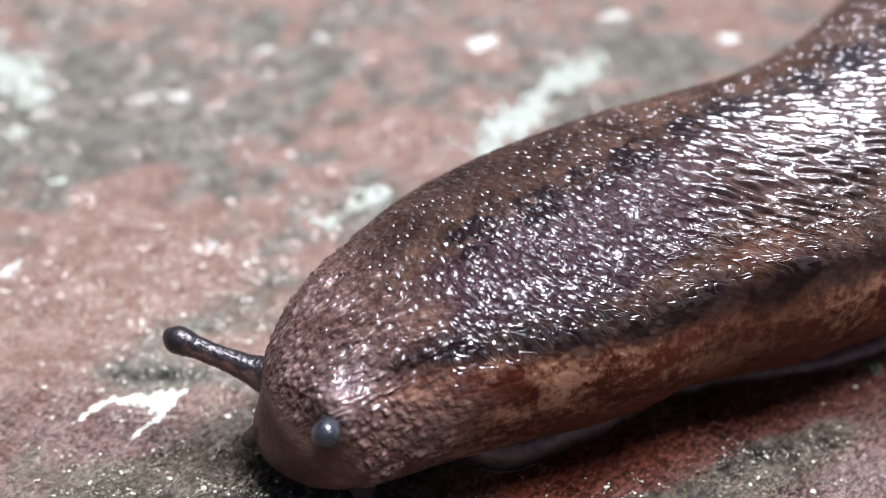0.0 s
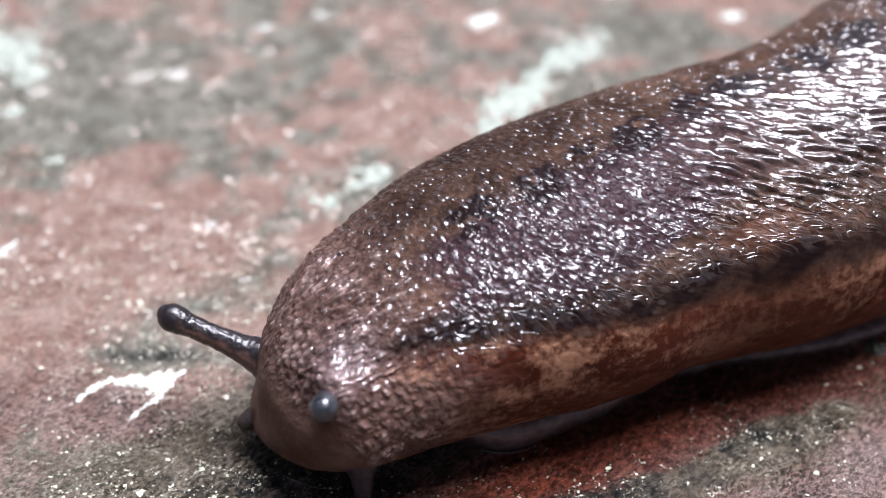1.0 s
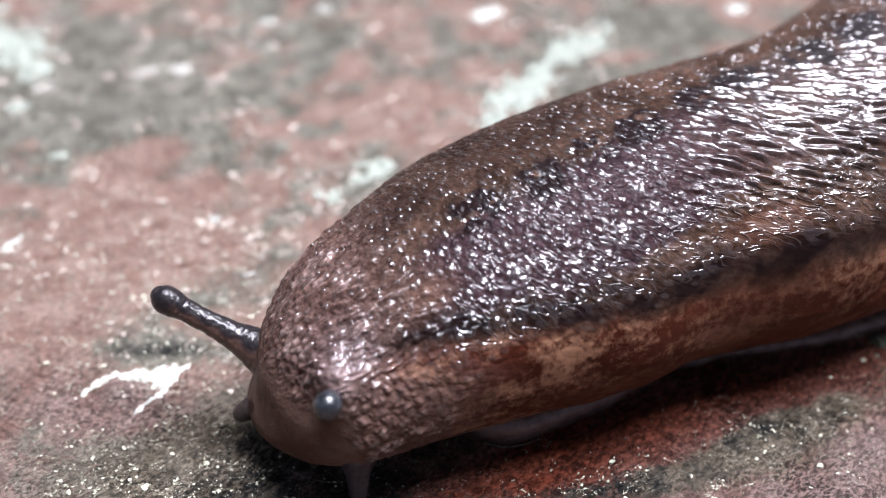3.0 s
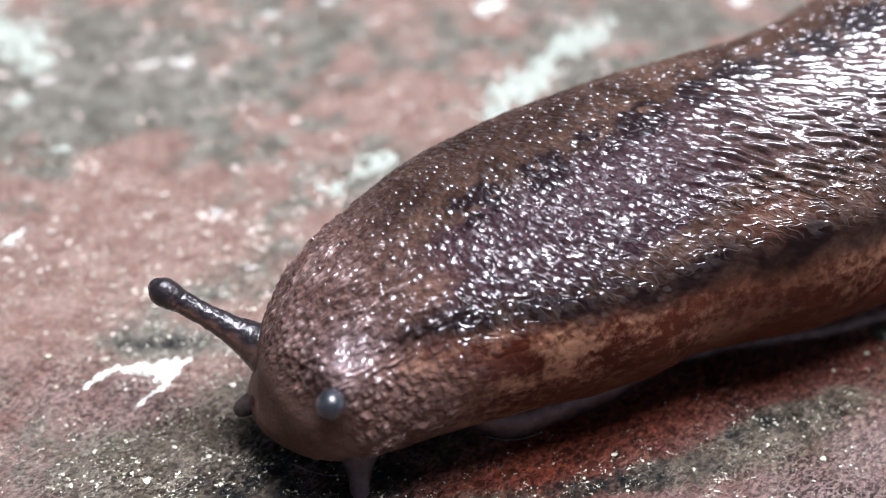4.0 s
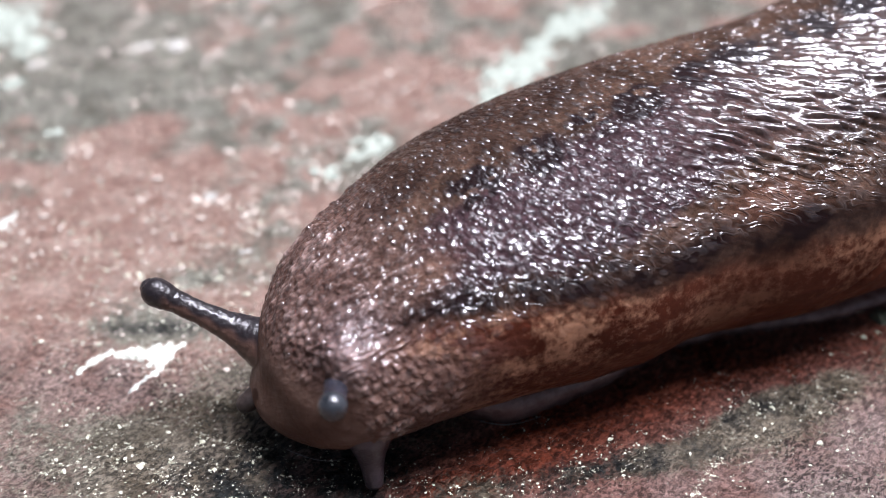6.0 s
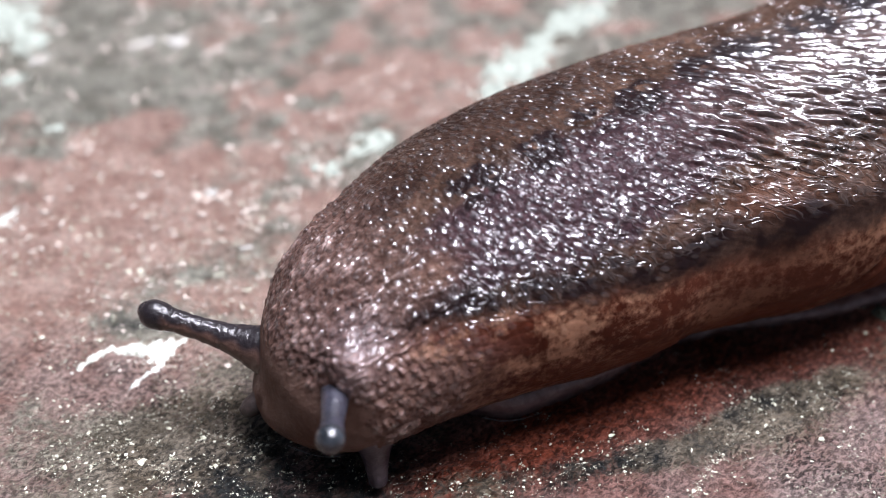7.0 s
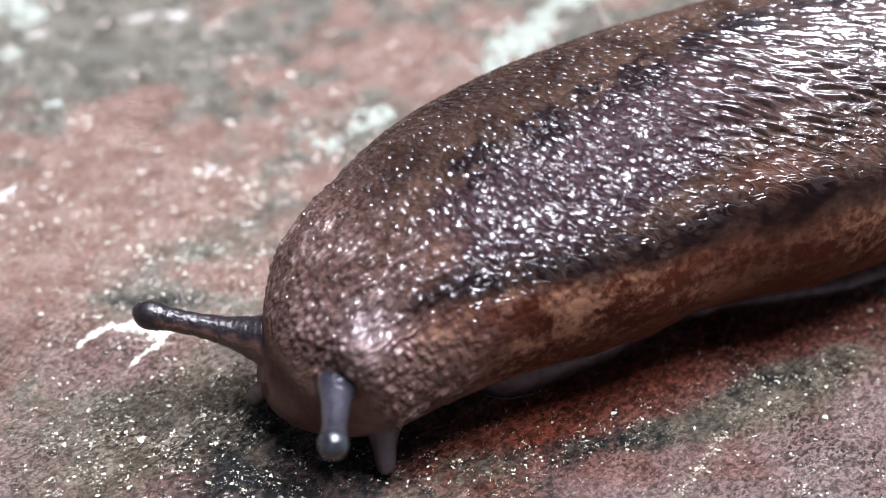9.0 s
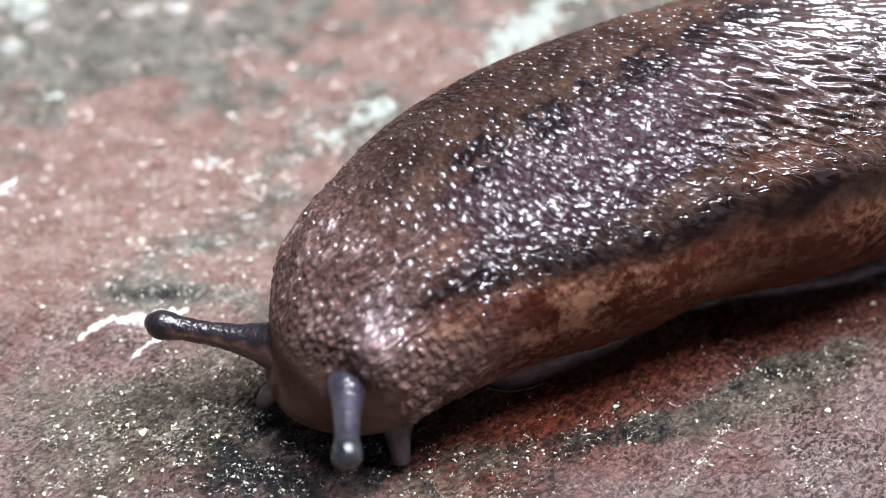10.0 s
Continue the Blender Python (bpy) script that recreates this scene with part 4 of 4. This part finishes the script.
def strewn(name, x, y, size, mat, rng):
    """One mesh of broken grains at x, y, of these sizes in millimetres."""
    bm = bmesh.new()
    bmesh.ops.create_icosphere(bm, subdivisions=1, radius=1)
    unit = np.array([v.co for v in bm.verts])
    tri = np.array([[v.index for v in f.verts] for f in bm.faces])
    bm.free()
    m = len(x)
    shape = unit[None] * (1 + 1.3 * (rng.uniform(0, 1, (m, len(unit), 1)) - 0.5))
    shape = shape * size[:, None, None] * np.array([1.1, 1, 0.7]) * rng.uniform(0.4, 1.6, (m, 1, 3))
    verts = shape + np.stack([x, y, ground_height(x, y) + size * 0.25], -1)[:, None]
    faces = tri[None] + (np.arange(m) * len(unit))[:, None, None]
    me = mesh_from(name, verts.reshape(-1, 3) * MM, faces.reshape(-1, 3), mat)
    me.polygons.foreach_set("use_smooth", np.zeros(len(me.polygons), bool))
    return new(name, me)


def build_grains():
    """Pale mineral grains and crumbs of lichen strewn over the stone, coarser towards the back, where they also stand
    in for wet glints.
    """
    rng = np.random.default_rng(7)
    n = 130000
    x = rng.uniform(-38, 40, n)
    y = -24 + 72 * rng.uniform(0, 1, n) ** 1.5
    keep = 0.8 * fbm(x / 3, y / 3, 301, 3) + 2.1 * fbm(x / 0.55, y / 0.55, 311, 2) - 1.12 + 0.42 * ground_dark_and_shade(x, y) + 0.2 * ground_algae(x, y) - 0.45 * blob(x, y, 11, -12, 11, 3.2, 22) - 0.16 * smooth(y, -2, 8) + 0.17 * blob(x, y, -20, -5, 12, 6) + 0.14 * blob(x, y, -15, -17, 9, 5) > rng.uniform(0.45, 0.97, n)
    trail = rng.uniform(0, 1, 300)
    x = np.concatenate([x[keep], 10.9 + 3.5 * trail + rng.normal(0, 0.16, 300)])
    y = np.concatenate([y[keep], -22.4 + 4.7 * trail + rng.normal(0, 0.16, 300)])
    size = np.clip(rng.lognormal(-4.1, 0.62, len(x)), 0.012, 0.072) * (1 + 0.3 * smooth(-x, 6, 14) * smooth(-y, 12, 18) + 0.45 * smooth(y, -12, -4))
    tagged(strewn("mineral_grains", x, y, size, QUARTZ, rng), "tiny pale glittering mineral grains strewn over the stone", "grains", kind="stuff")
    n = 26000
    x, y = rng.uniform(-40, 14, n), -12 + 58 * rng.uniform(0, 1, n) ** 1.4
    keep = fbm(x / 4, y / 4, 321, 3) + 0.6 * fbm(x / 1.2, y / 1.2, 331, 2) + 0.15 * blob(x, y, -33, 22, 10, 12) + 0.22 * smooth(-y, -10, 4) > rng.uniform(0.72, 1.35, n)
    keep &= (x < -9) | (y > 4)
    x, y = x[keep], y[keep]
    size = np.clip(rng.lognormal(-2.5, 0.5, len(x)), 0.03, 0.30) * (0.45 + 0.55 * smooth(y, -9, 10))
    tagged(strewn("sand_and_glints", x, y, size, SAND, rng), "coarse beige grains of sand on the stone, far ones standing in for wet glints", "grains", kind="stuff")


def build_crumbs():
    """Loose bits of grit."""
    rng = np.random.default_rng(21)
    for x, y, r, label in ((25.3, -7.5, 0.45, "dark greenish crumb of grit beside the slug's foot"), (8.8, -16.6, 0.11, "small pale broken crumb of grit on red stone"),
                           (19.6, -16.9, 0.14, "small pale broken crumb of grit on red stone"), (-15.2, -18.4, 0.15, "small pale broken crumb of grit on red stone")):
        bm = bmesh.new()
        bmesh.ops.create_icosphere(bm, subdivisions=3, radius=r * MM)
        for v in bm.verts:
            k = 1 + 0.9 * (noise.fractal(v.co * 5200 + Vector((x, y, 0)), 1.0, 2.0, 3))
            v.co = Vector((v.co.x * k * 1.2, v.co.y * k, v.co.z * k * 0.7))
        me = bpy.data.meshes.new("grit_crumb")
        bm.to_mesh(me)
        bm.free()
        me.materials.append(GRIT if r > 0.4 else QUARTZ)
        ob = tagged(new("grit_crumb", me), label, "grit", "loose grit on the stone")
        ob.matrix_world = Matrix.Translation(Vector((x, y, float(ground_height(np.array([x]), np.array([y]))[0]) + r * 0.35)) * MM) @ pose(0, 0, 0, 0, 0, rng.uniform(0, 360))


def slime_thread(x, y, radius):
    """A thin thread of slime along x, y, in millimetres, that tapers off."""
    t = np.linspace(0, 1, len(x))
    z = np.convolve(np.pad(ground_height(x, y), 9, mode="edge"), np.ones(19) / 19, mode="valid") + 2.5 * radius
    a = np.linspace(0, 2 * math.pi, 6, endpoint=False)
    ring = radius * (1 - 0.6 * t)[:, None]
    verts = np.stack([x[:, None] + 0 * a, y[:, None] + ring * np.cos(a), z[:, None] + ring * np.sin(a)], -1).reshape(-1, 3) * MM
    me = mesh_from("slime_thread", verts, grid_faces(len(t), len(a), wrap=True), SLIME)
    return tagged(new("slime_thread", me), "thin pale thread of slime on the stone", "slime", "slime on the stone")


def build_slime():
    t = np.linspace(0, 1, 40)
    slime_thread(-7.9 + 3.0 * t, -17.3 - 0.7 * np.sin(t * 2.2), 0.026)
    slime_thread(2.1 + 3.2 * t, -15.45 - 0.32 * np.sin(t * 2.6) + 0.55 * t * t, 0.028)


build_ground()
parts = build_slug()
build_lichens()
build_grains()
build_crumbs()
build_slime()


def motions():
    for ob, a, b in zip(parts["folds"], CUTS[:-1], CUTS[1:]):
        walk(ob, [(row[0], bend_pose(row, (a + b) / 2)) for row in BEND_ROWS])
    walk(parts["head"], [(row[0], bend_pose(row, 4.5)) for row in BEND_ROWS])
    # roots shifted to fit the camera's view
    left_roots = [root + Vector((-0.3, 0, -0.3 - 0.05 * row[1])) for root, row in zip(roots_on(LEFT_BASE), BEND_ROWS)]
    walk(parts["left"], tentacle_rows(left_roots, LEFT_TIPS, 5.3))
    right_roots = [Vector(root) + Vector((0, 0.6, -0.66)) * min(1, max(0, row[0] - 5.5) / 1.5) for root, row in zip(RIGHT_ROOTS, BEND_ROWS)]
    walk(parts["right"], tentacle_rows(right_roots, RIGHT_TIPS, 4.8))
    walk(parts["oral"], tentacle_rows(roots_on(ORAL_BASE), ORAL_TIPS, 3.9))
    far = Matrix.Translation(Vector((-9.1, -15.3, 2.9)) * MM) @ pose(0, 0, 0, 0, -115, 20)
    walk(parts["oral_far"], [(row[0], bend_pose(row, 1.2) @ far) for row in BEND_ROWS])


motions()
